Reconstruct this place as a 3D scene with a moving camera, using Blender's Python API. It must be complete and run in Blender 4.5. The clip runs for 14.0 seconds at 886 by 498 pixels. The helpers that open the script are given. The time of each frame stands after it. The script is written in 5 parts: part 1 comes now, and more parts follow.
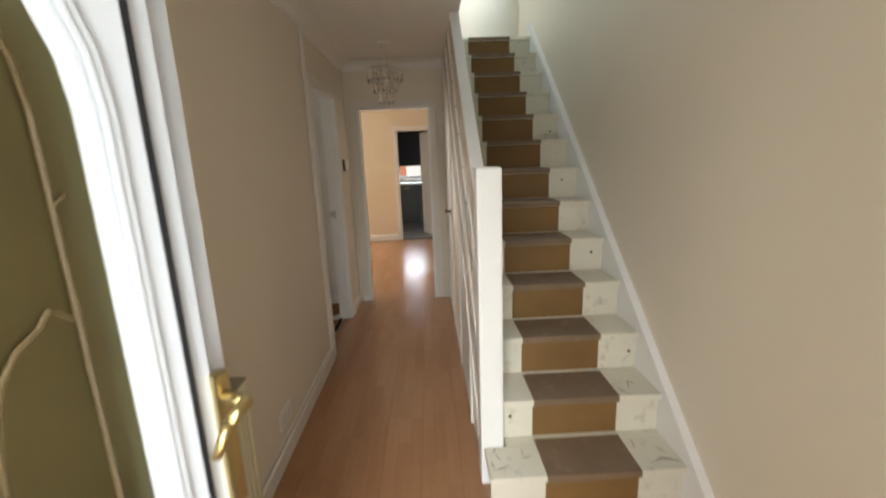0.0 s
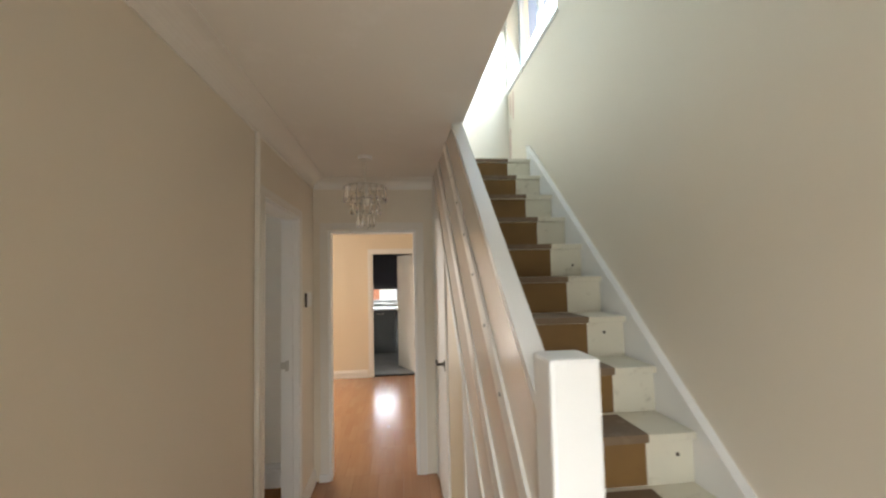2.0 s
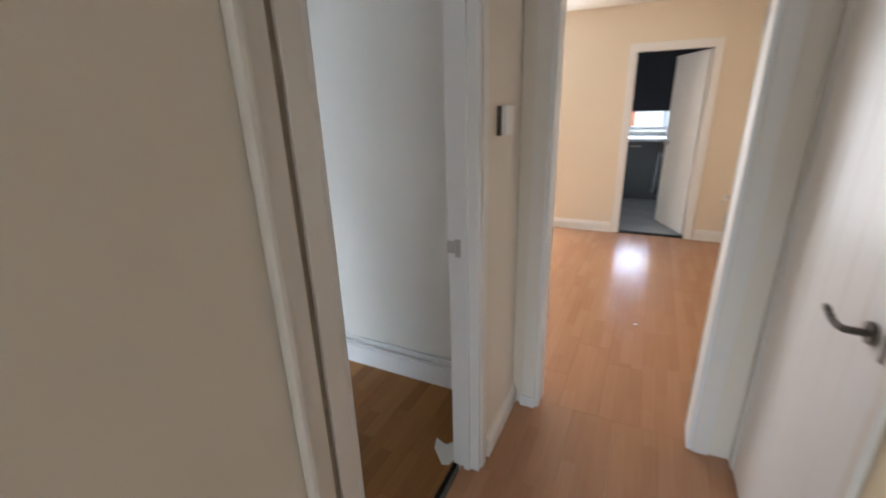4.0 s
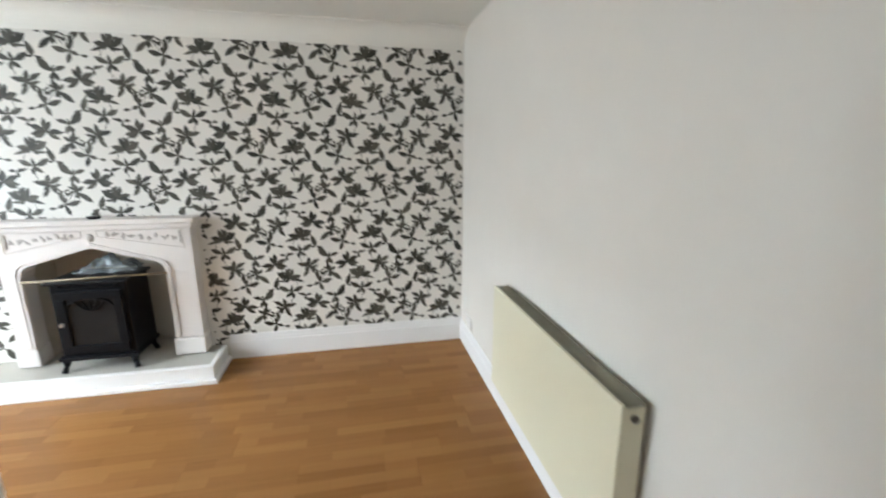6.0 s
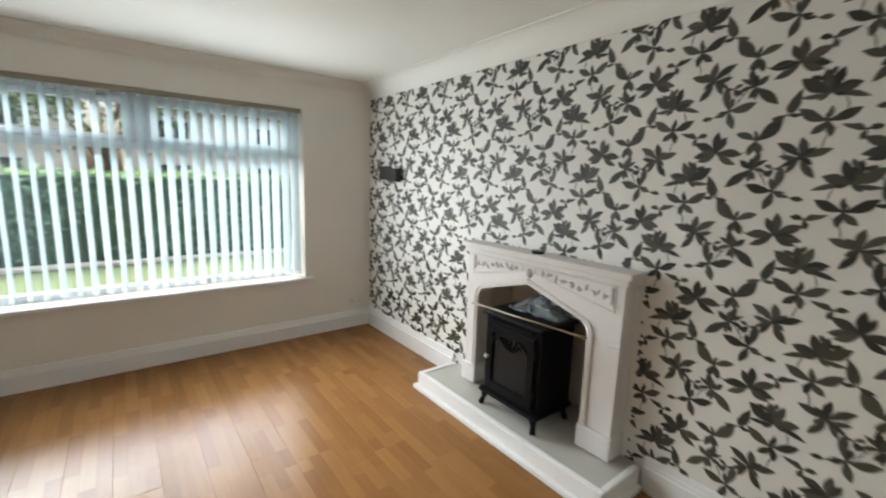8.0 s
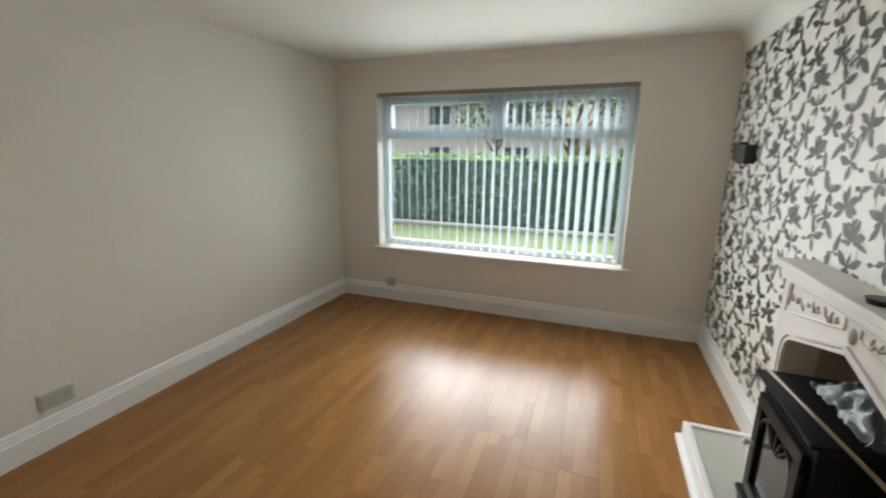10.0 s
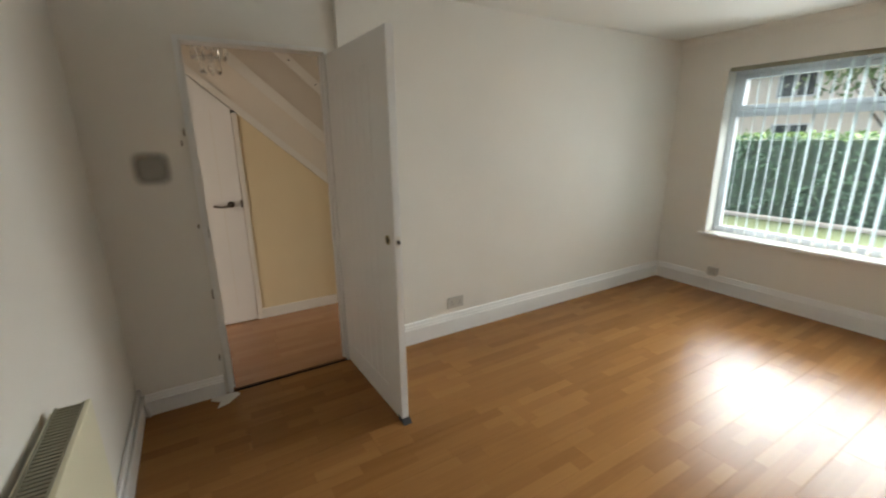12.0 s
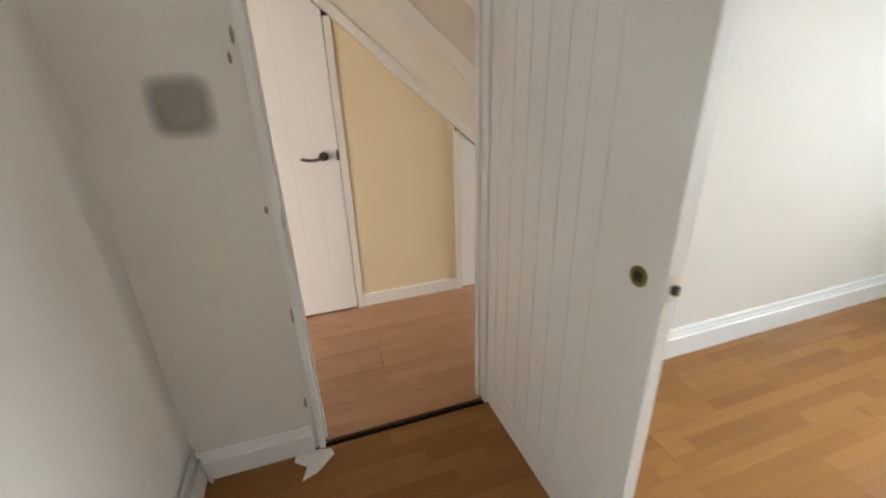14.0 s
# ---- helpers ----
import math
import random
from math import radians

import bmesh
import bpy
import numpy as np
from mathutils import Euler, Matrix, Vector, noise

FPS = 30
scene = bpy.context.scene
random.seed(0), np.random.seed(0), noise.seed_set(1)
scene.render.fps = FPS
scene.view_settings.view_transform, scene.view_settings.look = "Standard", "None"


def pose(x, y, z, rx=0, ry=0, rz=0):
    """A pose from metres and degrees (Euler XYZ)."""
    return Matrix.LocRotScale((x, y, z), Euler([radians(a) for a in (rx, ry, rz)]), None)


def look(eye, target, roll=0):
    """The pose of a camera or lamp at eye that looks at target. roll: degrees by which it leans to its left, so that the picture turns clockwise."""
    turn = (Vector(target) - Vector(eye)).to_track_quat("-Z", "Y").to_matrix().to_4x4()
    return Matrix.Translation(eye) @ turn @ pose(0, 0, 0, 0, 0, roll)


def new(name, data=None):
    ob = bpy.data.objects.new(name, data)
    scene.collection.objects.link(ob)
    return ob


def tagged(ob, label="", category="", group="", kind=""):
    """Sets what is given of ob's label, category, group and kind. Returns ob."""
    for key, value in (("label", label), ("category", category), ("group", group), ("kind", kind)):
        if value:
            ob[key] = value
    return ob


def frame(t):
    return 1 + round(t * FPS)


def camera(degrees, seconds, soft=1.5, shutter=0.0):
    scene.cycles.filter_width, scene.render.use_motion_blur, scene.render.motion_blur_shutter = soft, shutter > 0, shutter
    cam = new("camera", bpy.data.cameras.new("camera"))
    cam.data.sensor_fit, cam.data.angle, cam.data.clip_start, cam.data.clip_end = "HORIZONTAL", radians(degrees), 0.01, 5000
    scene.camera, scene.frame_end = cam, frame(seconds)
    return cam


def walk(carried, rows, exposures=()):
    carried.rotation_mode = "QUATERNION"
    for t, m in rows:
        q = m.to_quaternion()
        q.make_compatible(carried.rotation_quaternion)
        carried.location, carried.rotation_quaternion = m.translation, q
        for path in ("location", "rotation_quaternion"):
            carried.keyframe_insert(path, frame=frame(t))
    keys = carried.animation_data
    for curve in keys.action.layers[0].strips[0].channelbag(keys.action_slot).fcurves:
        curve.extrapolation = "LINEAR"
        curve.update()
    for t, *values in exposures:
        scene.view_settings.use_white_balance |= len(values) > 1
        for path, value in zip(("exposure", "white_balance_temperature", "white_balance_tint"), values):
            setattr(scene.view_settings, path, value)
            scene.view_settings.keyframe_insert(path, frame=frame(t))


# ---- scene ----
cam = camera(93.3, 14.0, soft=2.0, shutter=0.4)
PATH = [
    (0, (0.8, 0.459, 1.496), (0.855, 2.412, 1.067), -2.2),
    (0.5, (0.74, 0.701, 1.538), (0.898, 2.685, 1.337), -1.1),
    (1, (0.687, 0.855, 1.606), (0.932, 2.839, 1.659), -0.6),
    (1.5, (0.681, 1.002, 1.62), (0.962, 2.973, 1.811), -1.0),
    (2, (0.697, 1.318, 1.622), (0.908, 3.303, 1.743), -1.3),
    (2.2, (0.679, 1.462, 1.624), (0.827, 3.456, 1.655), -1.5),
    (4.3, (0.455, 3.235, 1.513), (-0.577, 4.792, 0.798), -1.3),
    (4.5, (0.403, 3.375, 1.52), (-0.772, 4.821, 0.793), -0.7),
    (5, (0.204, 3.724, 1.516), (-1.376, 4.702, 0.778), 0.2),
    (5.5, (-0.076, 3.913, 1.506), (-1.877, 4.533, 0.893), -1.2),
    (6, (-0.424, 3.972, 1.539), (-2.333, 4.366, 1.091), 0.0),
    (6.5, (-0.734, 3.996, 1.57), (-2.675, 3.786, 1.134), -0.8),
    (7, (-1.019, 4.025, 1.543), (-2.786, 3.197, 1.105), -1.4),
    (7.2, (-1.126, 3.991, 1.511), (-2.804, 2.977, 1.116), -0.5),
    (9.3, (-2.439, 3.751, 1.543), (-2.476, 1.791, 1.147), 1.4),
    (9.5, (-2.525, 3.744, 1.543), (-2.33, 1.799, 1.12), 1.4),
    (10, (-2.752, 3.834, 1.542), (-2.07, 2.008, 1.095), 0.6),
    (10.5, (-2.866, 4.038, 1.536), (-1.83, 2.391, 1.074), -1.7),
    (11, (-2.892, 4.219, 1.53), (-1.579, 2.787, 1.058), -2.3),
    (11.5, (-2.869, 4.313, 1.538), (-1.352, 3.106, 1.046), -1.6),
    (12, (-2.785, 4.362, 1.528), (-1.123, 3.376, 1.014), -0.8),
    (12.5, (-2.549, 4.321, 1.518), (-0.807, 3.512, 0.962), -0.9),
    (13, (-2.26, 4.294, 1.519), (-0.491, 3.585, 0.911), -1.3),
    (13.5, (-1.869, 4.275, 1.506), (-0.125, 3.571, 0.826), -2.3),
    (14, (-1.526, 4.22, 1.473), (0.222, 3.658, 0.679), -1.9),
]
EXPOSURES = [(0, 2.17, 7000, 10), (1.0, 2.5, 6850, 10), (2.2, 2.5, 6850, 10), (4.3, 2.75, 5750, 10), (5.0, 3.25, 5900, 10), (5.5, 3.08, 6300, 10), (6.0, 2.8, 6400, 10), (6.5, 2.5, 6300, 10), (7.2, 2.32, 6500, 10), (9.3, 1.85, 7100, 10), (10.5, 1.9, 7000, 10), (11.5, 2.05, 7250, 10), (12.5, 2.45, 7100, 10), (13.5, 3.0, 6750, 10), (14, 3.22, 6550, 10)]
walk(cam, [(t, look(eye, target, roll)) for t, eye, target, roll in PATH], EXPOSURES)

# ---- light ----
world = bpy.data.worlds.new("sky")
scene.world = world
world.use_nodes = True
wn = world.node_tree.nodes
sky = wn.new("ShaderNodeTexSky")
sky.sky_type = "NISHITA"
sky.sun_disc = False
sky.sun_elevation = radians(48)
sky.sun_rotation = radians(120)
sky.air_density = 1.0
sky.dust_density = 6.0
wn["Background"].inputs["Strength"].default_value = 0.075
world.node_tree.links.new(sky.outputs["Color"], wn["Background"].inputs["Color"])

sun_data = bpy.data.lights.new("sun", "SUN")
sun_data.energy = 0.45
sun_data.angle = radians(25)
sun_data.color = (1.0, 0.96, 0.9)
sun = new("sun", sun_data)
sun.matrix_world = look((-8, 10, 30), (0, 0, 0))


def sky_lamp(name, eye, target, wide, high, watts, color=(0.80, 0.915, 1.0)):
    """Daylight that comes in through an opening."""
    data = bpy.data.lights.new(name, "AREA")
    data.shape = "RECTANGLE"
    data.size, data.size_y = wide, high
    data.energy = watts
    data.color = color
    ob = new(name, data)
    ob.matrix_world = look(eye, target)
    return ob


sky_lamp("daylight_front_window", (-3.2, -7.0, 4.6), (-2.5, 2.0, 1.9), 11.0, 2.8, 650)
# the open vanes turn the daylight slightly towards the chimney wall
for lamp_x in (-2.68, -2.15, -1.47, -0.94):
    pane_light = sky_lamp("daylight_window_light", (lamp_x, 0.06, 1.34), (lamp_x - 0.95, 3.0, 1.34), 0.53, 1.42, 1.75, (0.86, 0.95, 1.03))
    pane_light.data.spread = radians(150)
sky_lamp("daylight_front_door", (0.52, 0.18, 1.08), (-0.42, 2.8, 1.08), 0.84, 1.9, 4.7, (0.90, 0.945, 0.97))
sky_lamp("daylight_landing_window", (1.98, 4.75, 4.02), (0.5, 4.6, 3.2), 1.2, 0.95, 11, (0.54, 0.77, 1.0))
sky_lamp("daylight_back_room", (-1.42, 8.30, 1.1), (-1.0, 6.0, 1.0), 1.3, 1.9, 15, (1.0, 0.97, 0.93))
sky_lamp("daylight_kitchen_window", (0.6, 13.4, 2.75), (0.5, 9.0, 2.0), 4.0, 2.4, 130)


# ---- materials ----
def material(name, color, rough=0.5, metal=0.0, vary=0.06, scale=3.0, grain=60.0, bump=0.05, spec=0.5, stain=None, stain_amount=0.0):
    """Principled material with large blotches, fine grain, and optional stains."""
    m = bpy.data.materials.new(name)
    m.use_nodes = True
    n, l = m.node_tree.nodes, m.node_tree.links
    p = n["Principled BSDF"]
    p.inputs["Roughness"].default_value = rough
    p.inputs["Metallic"].default_value = metal
    p.inputs["Specular IOR Level"].default_value = spec
    tc = n.new("ShaderNodeTexCoord")
    big = n.new("ShaderNodeTexNoise")
    big.inputs["Scale"].default_value = scale
    big.inputs["Detail"].default_value = 4
    l.new(tc.outputs["Object"], big.inputs["Vector"])
    fine = n.new("ShaderNodeTexNoise")
    fine.inputs["Scale"].default_value = grain
    fine.inputs["Detail"].default_value = 3
    l.new(tc.outputs["Object"], fine.inputs["Vector"])
    mix = n.new("ShaderNodeMix")
    mix.data_type = "RGBA"
    mix.inputs["A"].default_value = (*[c * (1 - vary) for c in color], 1)
    mix.inputs["B"].default_value = (*[min(1, c * (1 + vary)) for c in color], 1)
    l.new(big.outputs["Fac"], mix.inputs["Factor"])
    out = mix.outputs["Result"]
    if stain:
        sn = n.new("ShaderNodeTexNoise")
        sn.inputs["Scale"].default_value = scale * 2.3
        sn.inputs["Detail"].default_value = 8
        sn.inputs["Roughness"].default_value = 0.7
        l.new(tc.outputs["Object"], sn.inputs["Vector"])
        ramp = n.new("ShaderNodeMapRange")
        ramp.inputs["From Min"].default_value = 0.56
        ramp.inputs["From Max"].default_value = 0.72
        ramp.inputs["To Max"].default_value = stain_amount
        l.new(sn.outputs["Fac"], ramp.inputs["Value"])
        mix2 = n.new("ShaderNodeMix")
        mix2.data_type = "RGBA"
        l.new(out, mix2.inputs["A"])
        mix2.inputs["B"].default_value = (*stain, 1)
        l.new(ramp.outputs["Result"], mix2.inputs["Factor"])
        out = mix2.outputs["Result"]
    l.new(out, p.inputs["Base Color"])
    rr = n.new("ShaderNodeMapRange")
    rr.inputs["To Min"].default_value = max(0.02, rough - 0.03)
    rr.inputs["To Max"].default_value = min(1, rough + 0.03)
    l.new(big.outputs["Fac"], rr.inputs["Value"])
    l.new(rr.outputs["Result"], p.inputs["Roughness"])
    if bump:
        b = n.new("ShaderNodeBump")
        b.inputs["Strength"].default_value = bump
        b.inputs["Distance"].default_value = 0.004
        l.new(fine.outputs["Fac"], b.inputs["Height"])
        l.new(b.outputs["Normal"], p.inputs["Normal"])
    return m


def wood(name, dark, light, rough=0.3, strip=0.065, strip_len=0.42, contrast=1.0, spec=0.5):
    """Laminate boards: strips along y with grain; each board shifted by its own random."""
    m = bpy.data.materials.new(name)
    m.use_nodes = True
    n, l = m.node_tree.nodes, m.node_tree.links
    p = n["Principled BSDF"]
    p.inputs["Specular IOR Level"].default_value = spec
    tc = n.new("ShaderNodeTexCoord")
    info = n.new("ShaderNodeObjectInfo")
    sep = n.new("ShaderNodeSeparateXYZ")
    l.new(tc.outputs["Object"], sep.inputs[0])

    def math_node(op, a, b):
        q = n.new("ShaderNodeMath")
        q.operation = op
        for i, v in enumerate((a, b)):
            if isinstance(v, (int, float)):
                q.inputs[i].default_value = v
            elif v is not None:
                l.new(v, q.inputs[i])
        return q.outputs[0]

    rnd = info.outputs["Random"]
    row = math_node("MULTIPLY", math_node("FLOOR", math_node("MULTIPLY", rnd, 90.0), None), strip * 2)
    along = math_node("ADD", sep.outputs["Y"], math_node("MULTIPLY", rnd, 13.0))
    across = math_node("ADD", sep.outputs["X"], row)
    vec = n.new("ShaderNodeCombineXYZ")
    l.new(along, vec.inputs[0])
    l.new(across, vec.inputs[1])
    brick = n.new("ShaderNodeTexBrick")
    brick.offset = 0.37
    brick.inputs["Color1"].default_value = (0, 0, 0, 1)
    brick.inputs["Color2"].default_value = (1, 1, 1, 1)
    brick.inputs["Mortar"].default_value = (0.1, 0.1, 0.1, 1)
    brick.inputs["Scale"].default_value = 1.0
    brick.inputs["Mortar Size"].default_value = 0.0006
    brick.inputs["Mortar Smooth"].default_value = 0.0
    brick.inputs["Brick Width"].default_value = strip_len
    brick.inputs["Row Height"].default_value = strip
    l.new(vec.outputs[0], brick.inputs["Vector"])
    stretch = n.new("ShaderNodeMapping")
    stretch.inputs["Scale"].default_value = (2.2, 45, 1)
    l.new(vec.outputs[0], stretch.inputs["Vector"])
    grain = n.new("ShaderNodeTexNoise")
    grain.inputs["Scale"].default_value = 1.0
    grain.inputs["Detail"].default_value = 6
    grain.inputs["Roughness"].default_value = 0.65
    l.new(stretch.outputs[0], grain.inputs["Vector"])
    fac = math_node("ADD", math_node("MULTIPLY", brick.outputs["Color"], 0.62 * contrast), math_node("MULTIPLY", grain.outputs["Fac"], 0.55))
    fac = math_node("ADD", fac, (1 - contrast) * 0.3)
    mix = n.new("ShaderNodeMix")
    mix.data_type = "RGBA"
    mix.inputs["A"].default_value = (*dark, 1)
    mix.inputs["B"].default_value = (*light, 1)
    l.new(fac, mix.inputs["Factor"])
    l.new(mix.outputs["Result"], p.inputs["Base Color"])
    blotch = n.new("ShaderNodeTexNoise")
    blotch.inputs["Scale"].default_value = 2.5
    blotch.inputs["Detail"].default_value = 5
    l.new(tc.outputs["Object"], blotch.inputs["Vector"])
    rr = n.new("ShaderNodeMapRange")
    rr.inputs["To Min"].default_value = rough - 0.02
    rr.inputs["To Max"].default_value = rough + 0.03
    l.new(blotch.outputs["Fac"], rr.inputs["Value"])
    l.new(rr.outputs["Result"], p.inputs["Roughness"])
    b = n.new("ShaderNodeBump")
    b.inputs["Strength"].default_value = 0.06
    b.inputs["Distance"].default_value = 0.002
    l.new(grain.outputs["Fac"], b.inputs["Height"])
    l.new(b.outputs["Normal"], p.inputs["Normal"])
    return m


def glass_material(name, tint=(1, 1, 1), rough=0.0, ior=1.45):
    m = bpy.data.materials.new(name)
    m.use_nodes = True
    p = m.node_tree.nodes["Principled BSDF"]
    p.inputs["Base Color"].default_value = (*tint, 1)
    p.inputs["Transmission Weight"].default_value = 1.0
    p.inputs["Roughness"].default_value = rough
    p.inputs["IOR"].default_value = ior
    return m


def fabric(name, color, through_light=0.4):
    m = bpy.data.materials.new(name)
    m.use_nodes = True
    n, l = m.node_tree.nodes, m.node_tree.links
    p = n["Principled BSDF"]
    p.inputs["Base Color"].default_value = (*color, 1)
    p.inputs["Roughness"].default_value = 0.8
    tr = n.new("ShaderNodeBsdfTranslucent")
    tr.inputs["Color"].default_value = (*color, 1)
    mix = n.new("ShaderNodeMixShader")
    mix.inputs[0].default_value = through_light
    l.new(p.outputs[0], mix.inputs[1])
    l.new(tr.outputs[0], mix.inputs[2])
    l.new(mix.outputs[0], n["Material Output"].inputs["Surface"])
    tc = n.new("ShaderNodeTexCoord")
    wv = n.new("ShaderNodeTexNoise")
    wv.inputs["Scale"].default_value = 300
    l.new(tc.outputs["Object"], wv.inputs["Vector"])
    b = n.new("ShaderNodeBump")
    b.inputs["Strength"].default_value = 0.1
    l.new(wv.outputs["Fac"], b.inputs["Height"])
    l.new(b.outputs["Normal"], p.inputs["Normal"])
    return m


def island_material(name, dark, light, rough=0.7, translucent=0.0):
    """Colour varies per leaf or blade."""
    m = bpy.data.materials.new(name)
    m.use_nodes = True
    n, l = m.node_tree.nodes, m.node_tree.links
    p = n["Principled BSDF"]
    p.inputs["Roughness"].default_value = rough
    geo = n.new("ShaderNodeNewGeometry")
    mix = n.new("ShaderNodeMix")
    mix.data_type = "RGBA"
    mix.inputs["A"].default_value = (*dark, 1)
    mix.inputs["B"].default_value = (*light, 1)
    l.new(geo.outputs["Random Per Island"], mix.inputs["Factor"])
    l.new(mix.outputs["Result"], p.inputs["Base Color"])
    return m


M_CREAM = material("cream_wall_paint", (0.755, 0.682, 0.575), 0.55, vary=0.03, scale=1.2, grain=220, bump=0.06)
M_WHITE_WALL = material("white_wall_paint", (0.775, 0.742, 0.685), 0.6, vary=0.045, scale=2.2, grain=140, bump=0.10)
M_CEIL = material("ceiling_paint", (0.82, 0.785, 0.73), 0.7, vary=0.03, scale=1.5, grain=150, bump=0.08, stain=(0.93, 0.90, 0.86), stain_amount=0.5)
M_CEIL_LIV = material("living_ceiling_paint", (0.80, 0.79, 0.74), 0.7, vary=0.02, scale=1.5, grain=150, bump=0.06)
M_PEACH = material("warm_cream_paint", (0.78, 0.69, 0.56), 0.6, vary=0.02, scale=1.0, grain=200, bump=0.05)
M_GLOSS = material("white_gloss_paint", (0.81, 0.80, 0.785), 0.34, vary=0.02, scale=4, grain=35, bump=0.02)
M_SATIN = material("aged_white_gloss", (0.76, 0.72, 0.66), 0.34, vary=0.03, scale=5, grain=40, bump=0.03, stain=(0.5, 0.44, 0.36), stain_amount=0.12)
M_STRING = material("glossy_string_paint", (0.76, 0.69, 0.60), 0.22, vary=0.04, scale=4, grain=30, bump=0.03)
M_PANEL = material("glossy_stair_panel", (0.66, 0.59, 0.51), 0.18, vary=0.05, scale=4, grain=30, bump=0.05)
M_CREAM_PANEL = material("cream_cupboard_panel", (0.75, 0.62, 0.41), 0.5, vary=0.04, scale=2.0, grain=120, bump=0.04)
M_STEP = material("scuffed_white_step_paint", (0.69, 0.65, 0.54), 0.4, vary=0.06, scale=6, grain=60, bump=0.12, stain=(0.28, 0.22, 0.15), stain_amount=0.55)
M_SCUFF = material("grey_scuff", (0.34, 0.31, 0.26), 0.6, vary=0.3, scale=40)
M_RISER = material("bare_riser_wood", (0.195, 0.103, 0.030), 0.65, vary=0.25, scale=5, grain=90, bump=0.15, stain=(0.16, 0.07, 0.02), stain_amount=0.4)
M_TREAD = material("worn_tread_wood", (0.185, 0.122, 0.075), 0.7, vary=0.22, scale=7, grain=120, bump=0.2, stain=(0.42, 0.36, 0.28), stain_amount=0.35)
M_LIVFLOOR = wood("oak_strip_laminate", (0.20, 0.085, 0.025), (0.36, 0.172, 0.060), 0.24, contrast=0.82, spec=0.15)
M_HALLFLOOR = wood("beech_laminate", (0.285, 0.130, 0.063), (0.46, 0.245, 0.130), 0.20, contrast=0.5, spec=0.5)
M_UPVC = material("white_upvc", (0.61, 0.64, 0.68), 0.25, vary=0.01, grain=80, bump=0.01)
M_BRASS = material("polished_brass", (0.54, 0.42, 0.20), 0.30, metal=1.0, vary=0.1, scale=30, grain=120, bump=0.03)
M_OLDBRASS = material("tarnished_brass", (0.09, 0.06, 0.022), 0.55, metal=0.2, vary=0.2, scale=40)
M_RINGBRASS = material("dull_yellow_brass", (0.26, 0.20, 0.04), 0.45, metal=0.4, vary=0.3, scale=60)
M_STEEL = material("brushed_steel", (0.55, 0.53, 0.50), 0.3, metal=1.0, vary=0.1, scale=20)
M_DARKMETAL = material("dark_bronze_metal", (0.10, 0.085, 0.07), 0.35, metal=0.7, vary=0.2, scale=20)
M_BLACK = material("black_cast_iron", (0.0045, 0.005, 0.0065), 0.38, spec=0.14, vary=0.3, scale=12, grain=150, bump=0.12)
M_STOVEGLASS = material("sooty_stove_glass", (0.016, 0.017, 0.018), 0.12, vary=0.2, scale=6, bump=0, spec=0.2)
M_BLACKPLASTIC = material("black_plastic", (0.015, 0.015, 0.016), 0.4, vary=0.2, scale=10)
M_PLASTIC = material("white_plastic", (0.78, 0.76, 0.72), 0.35, vary=0.02, scale=10, bump=0.0)
M_GREYPLASTIC = material("greyed_socket_plastic", (0.50, 0.48, 0.44), 0.4, vary=0.04, scale=10, bump=0.0)
M_RAD = material("cream_radiator_enamel", (0.74, 0.70, 0.53), 0.32, vary=0.03, scale=3, grain=40, bump=0.02)
M_GRILLE = material("olive_grey_grille", (0.25, 0.235, 0.17), 0.45, vary=0.08, scale=10, grain=60, bump=0.05)
M_PLASTER = material("pinkish_cast_stone", (0.74, 0.70, 0.67), 0.6, vary=0.05, scale=6, grain=90, bump=0.12)
M_RELIEF = material("stone_relief_carving", (0.47, 0.44, 0.41), 0.65, vary=0.12, scale=20, grain=90, bump=0.15)
M_HEARTH = material("grey_stone_slab", (0.47, 0.45, 0.40), 0.35, vary=0.08, scale=5, grain=120, bump=0.05)
M_RECESS = material("beige_recess_plaster", (0.58, 0.52, 0.43), 0.85, vary=0.1, scale=4, grain=80, bump=0.15)
M_FOIL = material("thin_smoky_plastic", (0.24, 0.28, 0.30), 0.30, vary=0.35, scale=14, grain=40, bump=0.2)
M_FOIL.node_tree.nodes["Principled BSDF"].inputs["Alpha"].default_value = 0.5
M_ROD = material("varnished_cane", (0.30, 0.235, 0.15), 0.4, vary=0.15, scale=15)
M_PAPER = material("wallpaper_ground", (0.78, 0.76, 0.715), 0.5, vary=0.02, scale=2, grain=260, bump=0.05)
M_LEAFPRINT = island_material("printed_leaf_ink", (0.026, 0.026, 0.020), (0.092, 0.088, 0.067), 0.5)
M_STAIN = material("grey_wall_scar", (0.46, 0.44, 0.39), 0.8, vary=0.15, scale=14, grain=120, bump=0.1)
sn_, sl_ = M_STAIN.node_tree.nodes, M_STAIN.node_tree.links
s_tc = sn_.new("ShaderNodeTexCoord")
s_len = sn_.new("ShaderNodeVectorMath")
s_len.operation = "LENGTH"
s_pow = sn_.new("ShaderNodeVectorMath")
s_pow.operation = "MULTIPLY"
sl_.new(s_tc.outputs["Object"], s_pow.inputs[0])
sl_.new(s_tc.outputs["Object"], s_pow.inputs[1])
sl_.new(s_pow.outputs[0], s_len.inputs[0])
s_map = sn_.new("ShaderNodeMapRange")
s_map.interpolation_type = "SMOOTHSTEP"
s_map.inputs["From Min"].default_value = 0.0010
s_map.inputs["From Max"].default_value = 0.0095
s_map.inputs["To Min"].default_value = 0.5
s_map.inputs["To Max"].default_value = 0.0
sl_.new(s_len.outputs["Value"], s_map.inputs["Value"])
